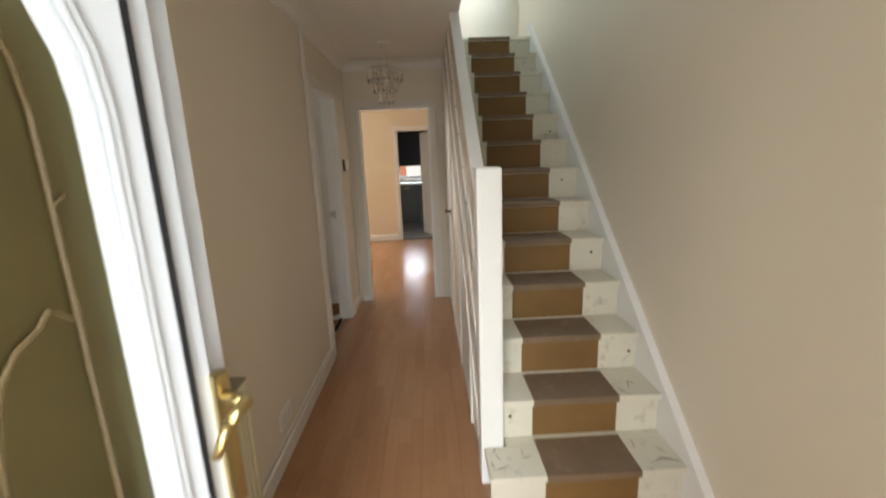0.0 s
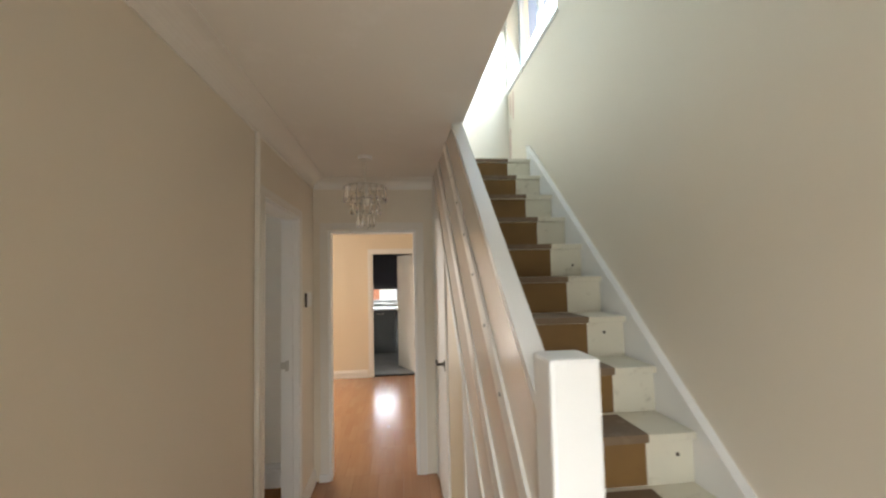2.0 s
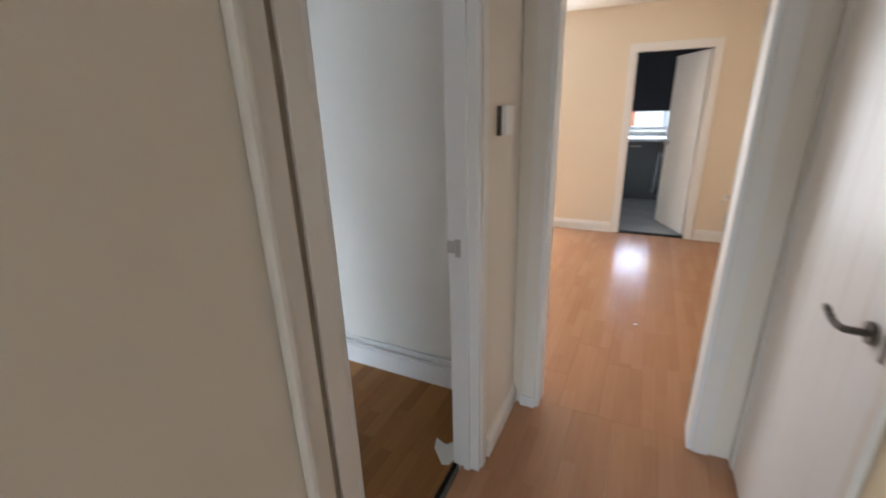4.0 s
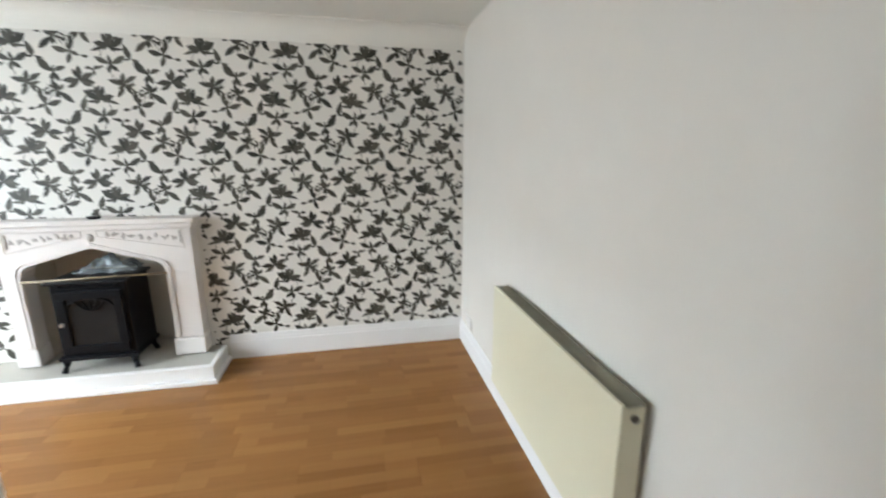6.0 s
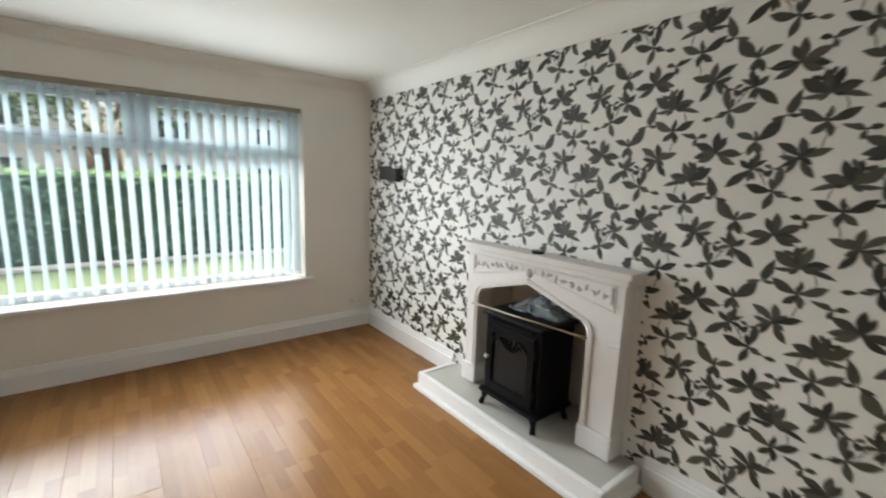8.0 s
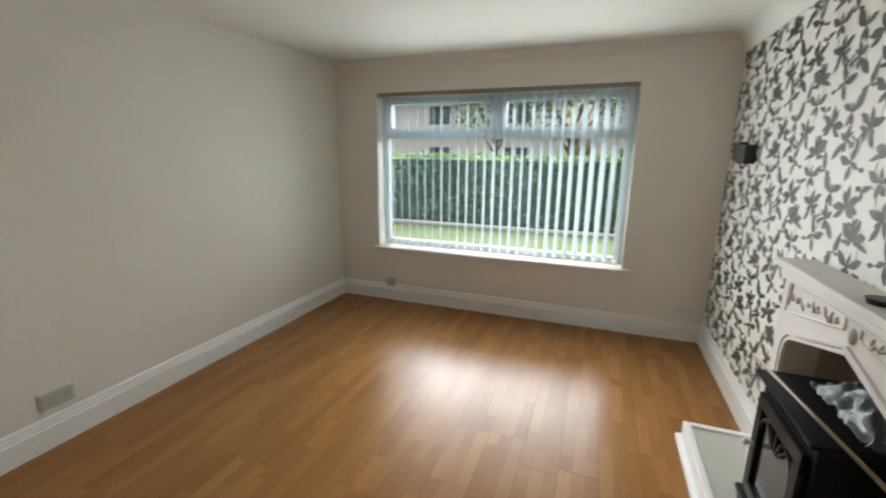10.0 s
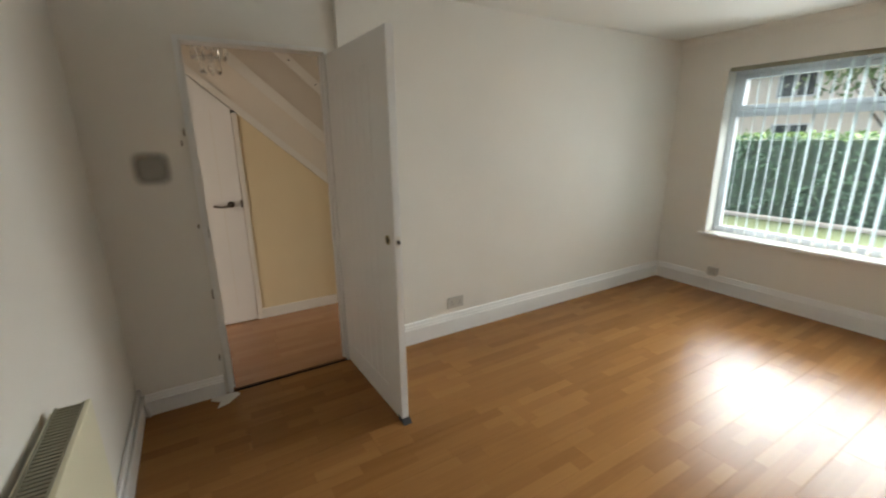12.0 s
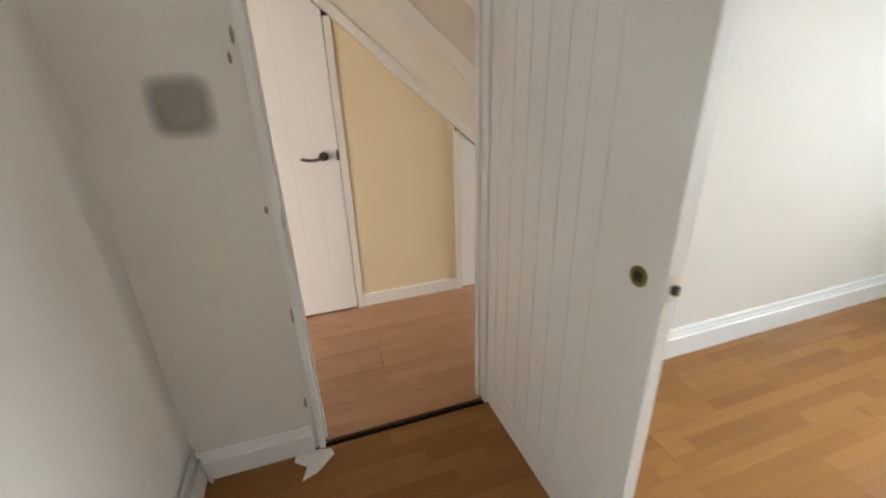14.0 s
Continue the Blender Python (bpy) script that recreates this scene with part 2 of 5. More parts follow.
sl_.new(s_map.outputs["Result"], sn_["Principled BSDF"].inputs["Alpha"])
M_PINKPLASTER = material("bare_pink_plaster", (0.66, 0.50, 0.44), 0.85, vary=0.15, scale=20, bump=0.2)
M_CHIP_GAP = material("bare_chips_and_gap_shade", (0.30, 0.25, 0.19), 0.8, vary=0.3, scale=30)
M_SEAL = material("black_rubber_seal", (0.01, 0.01, 0.012), 0.6, vary=0.1, bump=0)
M_GLASS = glass_material("clear_glass")
M_CRYSTAL = glass_material("cut_glass", (0.97, 0.96, 0.93), 0.02, 1.5)
M_OBSCURE = glass_material("obscured_door_glass", (0.37, 0.35, 0.21), 0.35, 1.3)
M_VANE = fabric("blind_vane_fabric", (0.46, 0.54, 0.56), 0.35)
M_BLACKFABRIC = material("black_roller_fabric", (0.010, 0.009, 0.014), 0.85, vary=0.2, scale=10, grain=300, bump=0.05)
M_TILE = material("grey_marbled_tile", (0.33, 0.37, 0.42), 0.22, vary=0.3, scale=3, grain=20, bump=0.02, stain=(0.45, 0.47, 0.5), stain_amount=0.5)
M_UNIT = material("slate_kitchen_front", (0.06, 0.075, 0.085), 0.4, vary=0.1, scale=4)
M_WORKTOP = material("white_worktop", (0.80, 0.82, 0.86), 0.25, vary=0.03, scale=8)
M_GRASS = material("lawn", (0.085, 0.115, 0.045), 0.9, vary=0.3, scale=1.2, grain=40, bump=0.6, stain=(0.17, 0.17, 0.08), stain_amount=0.5)
M_HEDGE = island_material("hedge_leaf", (0.05, 0.135, 0.09), (0.14, 0.27, 0.16), 0.6)
M_HEDGETOP = island_material("hedge_young_leaf", (0.10, 0.20, 0.04), (0.22, 0.36, 0.09), 0.6)
M_HEDGESHADE = material("hedge_core_shade", (0.03, 0.065, 0.038), 0.9, vary=0.4, scale=10, grain=60, bump=0.5)
M_CONC = material("pale_concrete", (0.45, 0.44, 0.41), 0.85, vary=0.12, scale=3, grain=90, bump=0.2)
M_RENDER = material("pale_house_render", (0.72, 0.67, 0.61), 0.85, vary=0.06, scale=0.6, grain=30, bump=0.2)
M_ROOF = material("brown_roof_tiles", (0.16, 0.11, 0.09), 0.8, vary=0.2, scale=2, grain=20, bump=0.4)
M_DARKGLASS = material("dark_window_glass", (0.05, 0.06, 0.07), 0.08, vary=0.1, bump=0)
M_BRICK = material("orange_brick", (0.42, 0.17, 0.10), 0.85, vary=0.2, scale=5, grain=40, bump=0.3)
M_BARK = material("bark", (0.09, 0.065, 0.045), 0.9, vary=0.3, scale=6, grain=30, bump=0.6)
M_TREELEAF = island_material("tree_leaf", (0.07, 0.12, 0.05), (0.18, 0.28, 0.11), 0.6)
M_GREEN = material("dark_green_plastic", (0.05, 0.10, 0.03), 0.4, vary=0.2, scale=10)
M_CARPETBAR = material("dark_threshold_bar", (0.008, 0.007, 0.006), 0.9, spec=0.1, vary=0.2, scale=10)
M_TAPE = material("white_masking_tape", (0.74, 0.72, 0.68), 0.6, vary=0.06, scale=20, bump=0.1)


# ---- building helpers ----
def box(bm, x0, x1, y0, y1, z0, z1, bevel=0.0):
    """A box from its bounds, edges rounded by bevel."""
    m = Matrix.LocRotScale(((x0 + x1) / 2, (y0 + y1) / 2, (z0 + z1) / 2), None, (abs(x1 - x0), abs(y1 - y0), abs(z1 - z0)))
    made = bmesh.ops.create_cube(bm, size=1, matrix=m)["verts"]
    if bevel:
        edges = list({e for v in made for e in v.link_edges})
        bmesh.ops.bevel(bm, geom=edges, offset=bevel, segments=2, affect="EDGES", profile=0.6)
    return bm


def boxes(*rows, bevel=0.0):
    bm = bmesh.new()
    for r in rows:
        box(bm, *r, bevel=bevel)
    return bm


def tube(bm, a, b, r0, r1=None, seg=12, caps=True):
    a, b = Vector(a), Vector(b)
    q = (b - a).to_track_quat("Z", "Y").to_matrix().to_4x4()
    m = Matrix.Translation((a + b) / 2) @ q
    bmesh.ops.create_cone(bm, cap_ends=caps, segments=seg, radius1=r0, radius2=r0 if r1 is None else r1, depth=(b - a).length, matrix=m)
    return bm


def ball(bm, c, r, scale=(1, 1, 1), seg=10):
    bmesh.ops.create_uvsphere(bm, u_segments=seg, v_segments=max(5, seg // 2), radius=r, matrix=Matrix.LocRotScale(c, None, scale))
    return bm


def prism(bm, outline, plane, lo, hi):
    """A flat outline pulled from lo to hi. plane 'x': points are (y, z); 'y': (x, z); 'z': (x, y)."""
    def at(p, d):
        return {"x": (d, p[0], p[1]), "y": (p[0], d, p[1]), "z": (p[0], p[1], d)}[plane]
    a = [bm.verts.new(at(p, lo)) for p in outline]
    b = [bm.verts.new(at(p, hi)) for p in outline]
    k = len(outline)
    faces = [bm.faces.new(a[::-1]), bm.faces.new(b)]
    for i in range(k):
        faces.append(bm.faces.new((a[i], a[(i + 1) % k], b[(i + 1) % k], b[i])))
    bmesh.ops.recalc_face_normals(bm, faces=faces)
    return bm


def mesh_from(name, bm, mat, smooth=False):
    me = bpy.data.meshes.new(name)
    bm.to_mesh(me)
    bm.free()
    me.materials.append(mat)
    if smooth:
        for f in me.polygons:
            f.use_smooth = True
    return me


def part(name, bm, mat, parent=None, label="", smooth=False):
    ob = new(name, mesh_from(name, bm, mat, smooth))
    if parent is not None:
        ob.parent = parent
    if label:
        ob["label"] = label
    return ob


def thing(name, label, category, group="", at=(0, 0, 0)):
    ob = new(name)
    ob.empty_display_size = 0.1
    ob.location = at
    return tagged(ob, label, category, group)


def structure(name, bm, mat, label="", category="wall"):
    return tagged(part(name, bm, mat), label, category, kind="structure")


# ---- the plan, in metres ----
LX0, LX1 = -3.65, -0.10          # living room, across
LXE = -0.135                     # thicker stretch of the hall wall, window to door
LY0, LY1 = 0.0, 4.80             # living room, window wall to radiator wall
HX1 = 1.86                       # stair wall
HY0, HY1 = 0.30, 4.835           # hall, front door wall to back doorway
CEIL = 2.43
PX = 0.985                       # hall face of the stair panelling
DY0, DY1, DH = 3.56, 4.345, 2.05  # living room doorway
BX0, BX1, BH = 0.12, 0.84, 2.0   # doorway to the back room
KX0, KX1, KH = 0.25, 0.98, 2.0   # doorway to the kitchen
BRX0, BRX1, BRY1 = -2.3, 1.5, 8.25
KY0, KY1 = 8.35, 10.8
WX0, WX1, WZ0, WZ1 = -2.98, -0.60, 0.58, 2.11   # living room window opening
RISE, RUN, NOSE = 0.199, 0.2345, 1.92

# ---- living room shell ----
# Unseen wall and canopy slab, added to keep the window lamp out of the hall.
structure("wall_lamp_blocker", boxes((LX1 + 0.02, LX1 + 0.12, -1.02, -0.285, -0.2, 2.34), (LX1 + 0.02, 1.30, -1.02, -0.285, 2.345, 2.45)), M_WHITE_WALL, "unseen white wall and slab added to block lamp light beside the front door")
structure("wall_south", boxes((LX0 - 0.3, WX0, -0.28, LY0, -0.2, 2.6), (WX1, LX1, -0.28, LY0, -0.2, 2.6),
          (WX0, WX1, -0.28, LY0, -0.2, WZ0), (WX0, WX1, -0.28, LY0, WZ1, 2.6)), M_WHITE_WALL, "white painted wall with the wide front window")
wall_west = structure("wall_west", boxes((LX0 - 0.3, LX0 - 0.002, LY0, 1.80, -0.2, 2.6), (LX0 - 0.3, LX0 - 0.002, 2.68, LY1, -0.2, 2.6),
          (LX0 - 0.3, LX0 - 0.002, 1.80, 2.68, 0.95, 2.6), (LX0 - 0.3, LX0 - 0.24, 1.80, 2.68, -0.2, 0.95)), M_RECESS, "chimney wall covered in leaf-sprig wallpaper")
structure("wall_north", boxes((LX0 - 0.3, LX1, LY1, LY1 + 0.035, -0.1, 2.6)), M_WHITE_WALL, "white painted wall behind the radiator")
structure("wall_east", boxes((LXE, LX1 - 0.0005, LY0, 3.50, -0.1, 2.6)), M_WHITE_WALL, "white painted wall between window and door")
structure("wall_hall_side", boxes((LX1, LX1 + 0.05, LY0, DY0, -0.1, 2.6), (LX1, LX1 + 0.05, DY1, 4.835, -0.1, 2.6), (LX1, LX1 + 0.05, DY0, DY1, DH, 2.6)),
          M_WHITE_WALL, "white painted wall with the doorway to the hall")
structure("ceiling_living", boxes((LX0, LX1, LY0, LY1, CEIL - 0.02, CEIL + 0.12)), M_CEIL_LIV, "matt white living room ceiling", "ceiling")
structure("floor_living", boxes((LX0 - 0.24, LX1, LY0, LY1, -0.12, -0.012)), M_RECESS, "subfloor under oak strip laminate", "floor")

# ---- hall, stairwell and rooms beyond ----
structure("wall_hall_left", boxes((-0.05, 0, -0.28, DY0 - 0.001, -0.2, 2.6), (-0.05, 0, DY1, HY1, -0.1, 2.6), (-0.05, 0, DY0, DY1, DH, 2.6)),
          M_CREAM, "cream painted hall wall with the living room doorway")
LWY0, LWY1, LWZ0, LWZ1 = 4.12, 5.46, 3.50, 4.55
structure("wall_stair", boxes((HX1, HX1 + 0.25, -0.2, LWY0, -0.2, 5.1), (HX1, HX1 + 0.25, LWY1, 5.6, -0.2, 5.1),
          (HX1, HX1 + 0.25, LWY0, LWY1, -0.2, LWZ0), (HX1, HX1 + 0.25, LWY0, LWY1, LWZ1, 5.1)), M_CREAM, "tall cream stair wall with a landing window")
structure("wall_front_door", boxes((0, 0.06, 0.08, HY0, -0.2, CEIL), (0.98, HX1, 0.08, HY0, -0.2, CEIL), (0.06, 0.98, 0.08, HY0, 2.08, CEIL)),
          M_CREAM, "cream wall round the front door")
structure("wall_hall_end", boxes((-0.05, BX0, HY1, HY1 + 0.1, -0.1, CEIL), (BX1, 1.0, HY1, HY1 + 0.1, -0.1, CEIL), (BX0, BX1, HY1, HY1 + 0.1, BH, CEIL)),
          M_CREAM, "cream end wall of the hall with a doorway")
structure("ceiling_hall", boxes((0, 1.05, HY0, HY1, CEIL, 2.585)), M_CEIL, "patchy off-white hall ceiling", "ceiling")
structure("ceiling_hall_front", boxes((1.05, HX1, HY0, 1.98, CEIL, 2.585)), M_CEIL, "patchy off-white ceiling inside the front door", "ceiling")
structure("floor_hall", boxes((0, HX1, HY0, HY1 + 0.1, -0.12, -0.012)), M_RECESS, "subfloor under beech laminate", "floor")
structure("wall_upper_left", boxes((-0.1, 0, 2.0, 5.6, 2.585, 5.1)), M_CREAM, "cream upper landing wall")
structure("trim_stairwell_edge", boxes((1.05, HX1 - 0.005, 1.955, 1.985, CEIL - 0.045, CEIL - 0.001), bevel=0.006), M_CEIL, "off-white plaster lip at the edge of the stairwell", "trim")
structure("wall_upper_front", boxes((0, HX1, 1.88, 1.98, 2.585, 5.1)), M_CREAM, "cream upper wall over the hall")
structure("wall_upper_back", boxes((0, HX1, 5.5, 5.6, 2.3, 5.1)), M_CREAM, "cream wall at the top of the stairs")
structure("ceiling_upper", boxes((-0.1, HX1 + 0.25, 1.88, 5.6, 4.9, 5.1)), M_CEIL, "white landing ceiling", "ceiling")
structure("floor_landing", boxes((0, HX1, 4.935, 5.5, 2.45, 2.585), (1.04, HX1, 4.76, 4.935, 2.45, 2.585)), M_STEP, "landing floor at the top of the stairs", "floor")
structure("wall_under_landing", boxes((1.0, HX1, HY1, HY1 + 0.1, -0.1, 2.45)), M_CREAM, "wall below the landing")

structure("wall_back_room", boxes((BRX0 - 0.1, -2.1, BRY1, BRY1 + 0.1, -0.1, 2.5), (-0.75, KX0, BRY1, BRY1 + 0.1, -0.1, 2.5), (KX1, BRX1 + 0.1, BRY1, BRY1 + 0.1, -0.1, 2.5),
          (KX0, KX1, BRY1, BRY1 + 0.1, KH, 2.5), (-2.1, -0.75, BRY1, BRY1 + 0.1, 2.1, 2.5), (-2.1, -0.75, BRY1, BRY1 + 0.1, -0.1, 0.1)),
          M_PEACH, "warm cream wall with the kitchen doorway")
structure("wall_back_right", boxes((BRX1, BRX1 + 0.1, HY1 + 0.1, BRY1, -0.1, 2.5)), M_PEACH, "warm cream side wall")
structure("wall_back_left", boxes((BRX0 - 0.1, BRX0, HY1 + 0.1, BRY1, -0.1, 2.5)), M_PEACH, "warm cream side wall")
structure("wall_back_front", boxes((BRX0 - 0.1, -0.05, HY1, HY1 + 0.1, -0.1, 2.5), (1.0, BRX1 + 0.1, HY1 + 0.1, HY1 + 0.13, -0.1, 2.5)), M_PEACH, "warm cream wall towards the hall")
structure("ceiling_back_room", boxes((BRX0, BRX1, HY1 + 0.1, BRY1, CEIL, 2.55)), M_CEIL_LIV, "white ceiling of the back room", "ceiling")
structure("floor_back_room", boxes((BRX0, BRX1, HY1 + 0.1, BRY1 + 0.1, -0.12, -0.012)), M_RECESS, "subfloor under beech laminate", "floor")

structure("wall_kitchen_left", boxes((-1.2, -1.1, KY0, KY1 + 0.2, -0.1, 2.5)), M_WHITE_WALL, "plain kitchen side wall")
structure("wall_kitchen_right", boxes((1.9, 2.0, KY0, KY1 + 0.2, -0.1, 2.5)), M_WHITE_WALL, "plain kitchen side wall")
structure("wall_kitchen_back", boxes((-1.1, -0.2, KY1, KY1 + 0.2, -0.1, 2.5), (1.5, 1.9, KY1, KY1 + 0.2, -0.1, 2.5), (-0.2, 1.5, KY1, KY1 + 0.2, -0.1, 1.02), (-0.2, 1.5, KY1, KY1 + 0.2, 2.1, 2.5)),
          M_WHITE_WALL, "kitchen wall with a window")
structure("wall_kitchen_front", boxes((BRX1 + 0.1, 1.9, KY0 - 0.1, KY0, -0.1, 2.5)), M_WHITE_WALL, "plain kitchen wall")
structure("ceiling_kitchen", boxes((-1.1, 1.9, KY0, KY1, CEIL, 2.55)), M_CEIL_LIV, "white kitchen ceiling", "ceiling")
floor_kitchen = structure("floor_kitchen", boxes((-1.1, 1.9, KY0, KY1, -0.12, -0.012)), M_RECESS, "grey marbled kitchen tile floor", "floor")


# ---- covings and skirtings ----
def coving(name, a, b, inward, drop, proj, mat, label):
    """A concave cornice from a to b along the ceiling line; inward points into the room."""
    bm = bmesh.new()
    a, b, w = Vector(a), Vector(b), Vector(inward)
    prof = [(0.0, 0.0), (proj, 0.0), (proj, -0.008)]
    for i in range(9):
        t = i / 8 * math.pi / 2
        prof.append((proj - 0.004 - (proj - 0.012) * math.sin(t), -0.008 - (drop - 0.016) * (1 - math.cos(t))))
    prof += [(0.008, -drop), (0.0, -drop)]
    rings = [[bm.verts.new(p + w * u + Vector((0, 0, v))) for u, v in prof] for p in (a, b)]
    k = len(prof)
    for i in range(k):
        bm.faces.new((rings[0][i], rings[0][(i + 1) % k], rings[1][(i + 1) % k], rings[1][i]))
    bm.faces.new(rings[0])
    bm.faces.new(rings[1][::-1])
    bmesh.ops.recalc_face_normals(bm, faces=bm.faces[:])
    return structure(name, bm, mat, label, "coving")


LC = CEIL - 0.02
coving("trim_coving_west", (LX0, LY0, LC), (LX0, LY1, LC), (1, 0, 0), 0.14, 0.11, M_CEIL_LIV, "white concave coving above the wallpaper")
coving("trim_coving_south", (LX0, LY0, LC), (LX1, LY0, LC), (0, 1, 0), 0.08, 0.08, M_WHITE_WALL, "painted coving above the window")
coving("trim_coving_hall_left", (0, HY0, CEIL), (0, HY1, CEIL), (1, 0, 0), 0.085, 0.11, M_CEIL, "off-white coving along the hall ceiling")
coving("trim_coving_hall_end", (0, HY1, CEIL), (PX, HY1, CEIL), (0, -1, 0), 0.085, 0.09, M_CEIL, "off-white coving over the doorway")
coving("trim_coving_hall_right", (HX1, HY0, CEIL), (HX1, 1.98, CEIL), (-1, 0, 0), 0.175, 0.26, M_CEIL, "off-white coving at the front of the hall")
coving("trim_coving_hall_front", (0, HY0, CEIL), (HX1, HY0, CEIL), (0, 1, 0), 0.085, 0.09, M_CEIL, "off-white coving over the front door")


def skirting(name, a, b, inward, height, mat, label, thick=0.02):
    bm = bmesh.new()
    a, b, w = Vector(a), Vector(b), Vector(inward)
    prof = [(0, 0), (thick, 0), (thick, height * 0.70), (thick * 0.75, height * 0.74), (thick * 0.75, height * 0.80),
            (thick * 0.55, height * 0.86), (thick * 0.45, height * 0.95), (thick * 0.25, height), (0, height)]
    rings = [[bm.verts.new(p + w * u + Vector((0, 0, v))) for u, v in prof] for p in (a, b)]
    k = len(prof)
    for i in range(k):
        bm.faces.new((rings[0][i], rings[0][(i + 1) % k], rings[1][(i + 1) % k], rings[1][i]))
    bm.faces.new(rings[0])
    bm.faces.new(rings[1][::-1])
    bmesh.ops.recalc_face_normals(bm, faces=bm.faces[:])
    return structure(name, bm, mat, label, "skirting board")


skirting("baseboard_west_1", (LX0 + 0.002, LY0, 0), (LX0 + 0.002, 1.44, 0), (1, 0, 0), 0.19, M_GLOSS, "white gloss moulded skirting board")
skirting("baseboard_west_2", (LX0 + 0.002, 2.98, 0), (LX0 + 0.002, LY1, 0), (1, 0, 0), 0.19, M_GLOSS, "white gloss moulded skirting board")
skirting("baseboard_north", (LX0, LY1, 0), (LX1, LY1, 0), (0, -1, 0), 0.17, M_GLOSS, "white gloss skirting board with scuffed top")
skirting("baseboard_south", (LX0, LY0, 0), (LX1, LY0, 0), (0, 1, 0), 0.17, M_GLOSS, "white gloss moulded skirting board")
skirting("baseboard_east_1", (LXE, LY0, 0), (LXE, 3.49, 0), (-1, 0, 0), 0.17, M_GLOSS, "white gloss moulded skirting board", 0.025)
skirting("baseboard_east_2", (LX1, DY1 + 0.02, 0), (LX1, LY1, 0), (-1, 0, 0), 0.13, M_GLOSS, "white gloss skirting board with chipped end")
skirting("baseboard_hall_left", (0, HY0, 0), (0, DY0 - 0.12, 0), (1, 0, 0), 0.11, M_SATIN, "worn white hall skirting board")
skirting("baseboard_hall_far", (0, DY1 + 0.07, 0), (0, HY1, 0), (1, 0, 0), 0.11, M_SATIN, "worn white hall skirting board")
skirting("baseboard_back_1", (BRX0, BRY1, 0), (KX0 - 0.07, BRY1, 0), (0, -1, 0), 0.12, M_GLOSS, "white skirting board")
skirting("baseboard_back_2", (KX1 + 0.07, BRY1, 0), (BRX1, BRY1, 0), (0, -1, 0), 0.12, M_GLOSS, "white skirting board")
skirting("baseboard_back_3", (BRX1, HY1 + 0.13, 0), (BRX1, BRY1, 0), (-1, 0, 0), 0.12, M_GLOSS, "white skirting board")


# ---- door frames ----
def casing_x(name, x, side, y0, y1, h, mat, label, w=0.06, th=0.014):
    """Architrave on a wall that runs along y; side: +1 or -1 along x."""
    x1 = x + side * th
    lo, hi = min(x, x1), max(x, x1)
    root = structure(name, boxes((lo, hi, y0 - w, y1 + w, h, h + w), bevel=0.004), mat, label, "door frame")
    for ya, yb in ((y0 - w, y0), (y1, y1 + w)):
        part("architrave", boxes((lo, hi, ya, yb, 0, h), bevel=0.004), mat, root)
    return root


def casing_y(name, y, side, x0, x1, h, mat, label, w=0.06, th=0.014):
    y1 = y + side * th
    lo, hi = min(y, y1), max(y, y1)
    root = structure(name, boxes((x0 - w, x1 + w, lo, hi, h, h + w), bevel=0.004), mat, label, "door frame")
    for xa, xb in ((x0 - w, x0), (x1, x1 + w)):
        part("architrave", boxes((xa, xb, lo, hi, 0, h), bevel=0.004), mat, root)
    return root


lf = casing_x("trim_living_doorway", 0.0, 1, DY0 - 0.072, DY1, DH, M_SATIN, "white gloss architrave of the living room doorway", w=0.045)
part("edge_bead", boxes((0.001, 0.026, 3.424, 3.4425, 0, CEIL - 0.08), bevel=0.008), M_SATIN, lf, "rounded white bead running up to the ceiling")
# No real gap here: a solid strip carries the gap's shade as dark colour.
part("gap_shade_strip", boxes((-0.02, 0.004, DY0 - 0.072, DY0 - 0.052, 0, DH)), M_CHIP_GAP, lf, "dark strip painted as the shaded ragged gap beside the lining")
part("lining_edge", boxes((0.0, 0.012, DY0 - 0.052, DY0 - 0.001, 0, DH), bevel=0.002), M_SATIN, lf)
part("jamb_lining", boxes((-0.115, 0.004, DY0 - 0.001, DY0 + 0.024, 0, DH), (-0.115, 0.004, DY1 - 0.024, DY1 + 0.001, 0, DH), (-0.115, 0.004, DY0 + 0.024, DY1 - 0.024, DH - 0.024, DH + 0.001), bevel=0.002), M_GLOSS, lf)
part("door_stop", boxes((-0.06, -0.035, DY1 - 0.036, DY1 - 0.024, 0, DH - 0.03), (-0.06, -0.035, DY0 + 0.024, DY0 + 0.036, 0, DH - 0.03)), M_GLOSS, lf)
part("strike_plate", boxes((-0.088, -0.060, DY1 - 0.027, DY1 - 0.023, 0.985, 1.055), (-0.118, -0.085, DY1 - 0.029, DY1 - 0.022, 1.0, 1.045), bevel=0.0015), M_STEEL, lf, "steel strike plate")
bf = casing_y("trim_back_doorway", HY1, -1, BX0, BX1, BH, M_SATIN, "white gloss architrave of the back room doorway", w=0.065)
part("jamb_lining", boxes((BX0 - 0.001, BX0 + 0.02, HY1 - 0.004, HY1 + 0.112, 0, BH), (BX1 - 0.02, BX1 + 0.001, HY1 - 0.004, HY1 + 0.112, 0, BH), (BX0 + 0.02, BX1 - 0.02, HY1 - 0.004, HY1 + 0.112, BH - 0.02, BH + 0.001), bevel=0.002), M_GLOSS, bf)
part("plinth_block", boxes((BX0 - 0.075, BX0 + 0.004, HY1 - 0.024, HY1 - 0.001, 0, 0.06), bevel=0.003), M_GLOSS, bf)
kf = casing_y("trim_kitchen_doorway", BRY1, -1, KX0, KX1, KH, M_GLOSS, "white gloss architrave of the kitchen doorway", w=0.06)
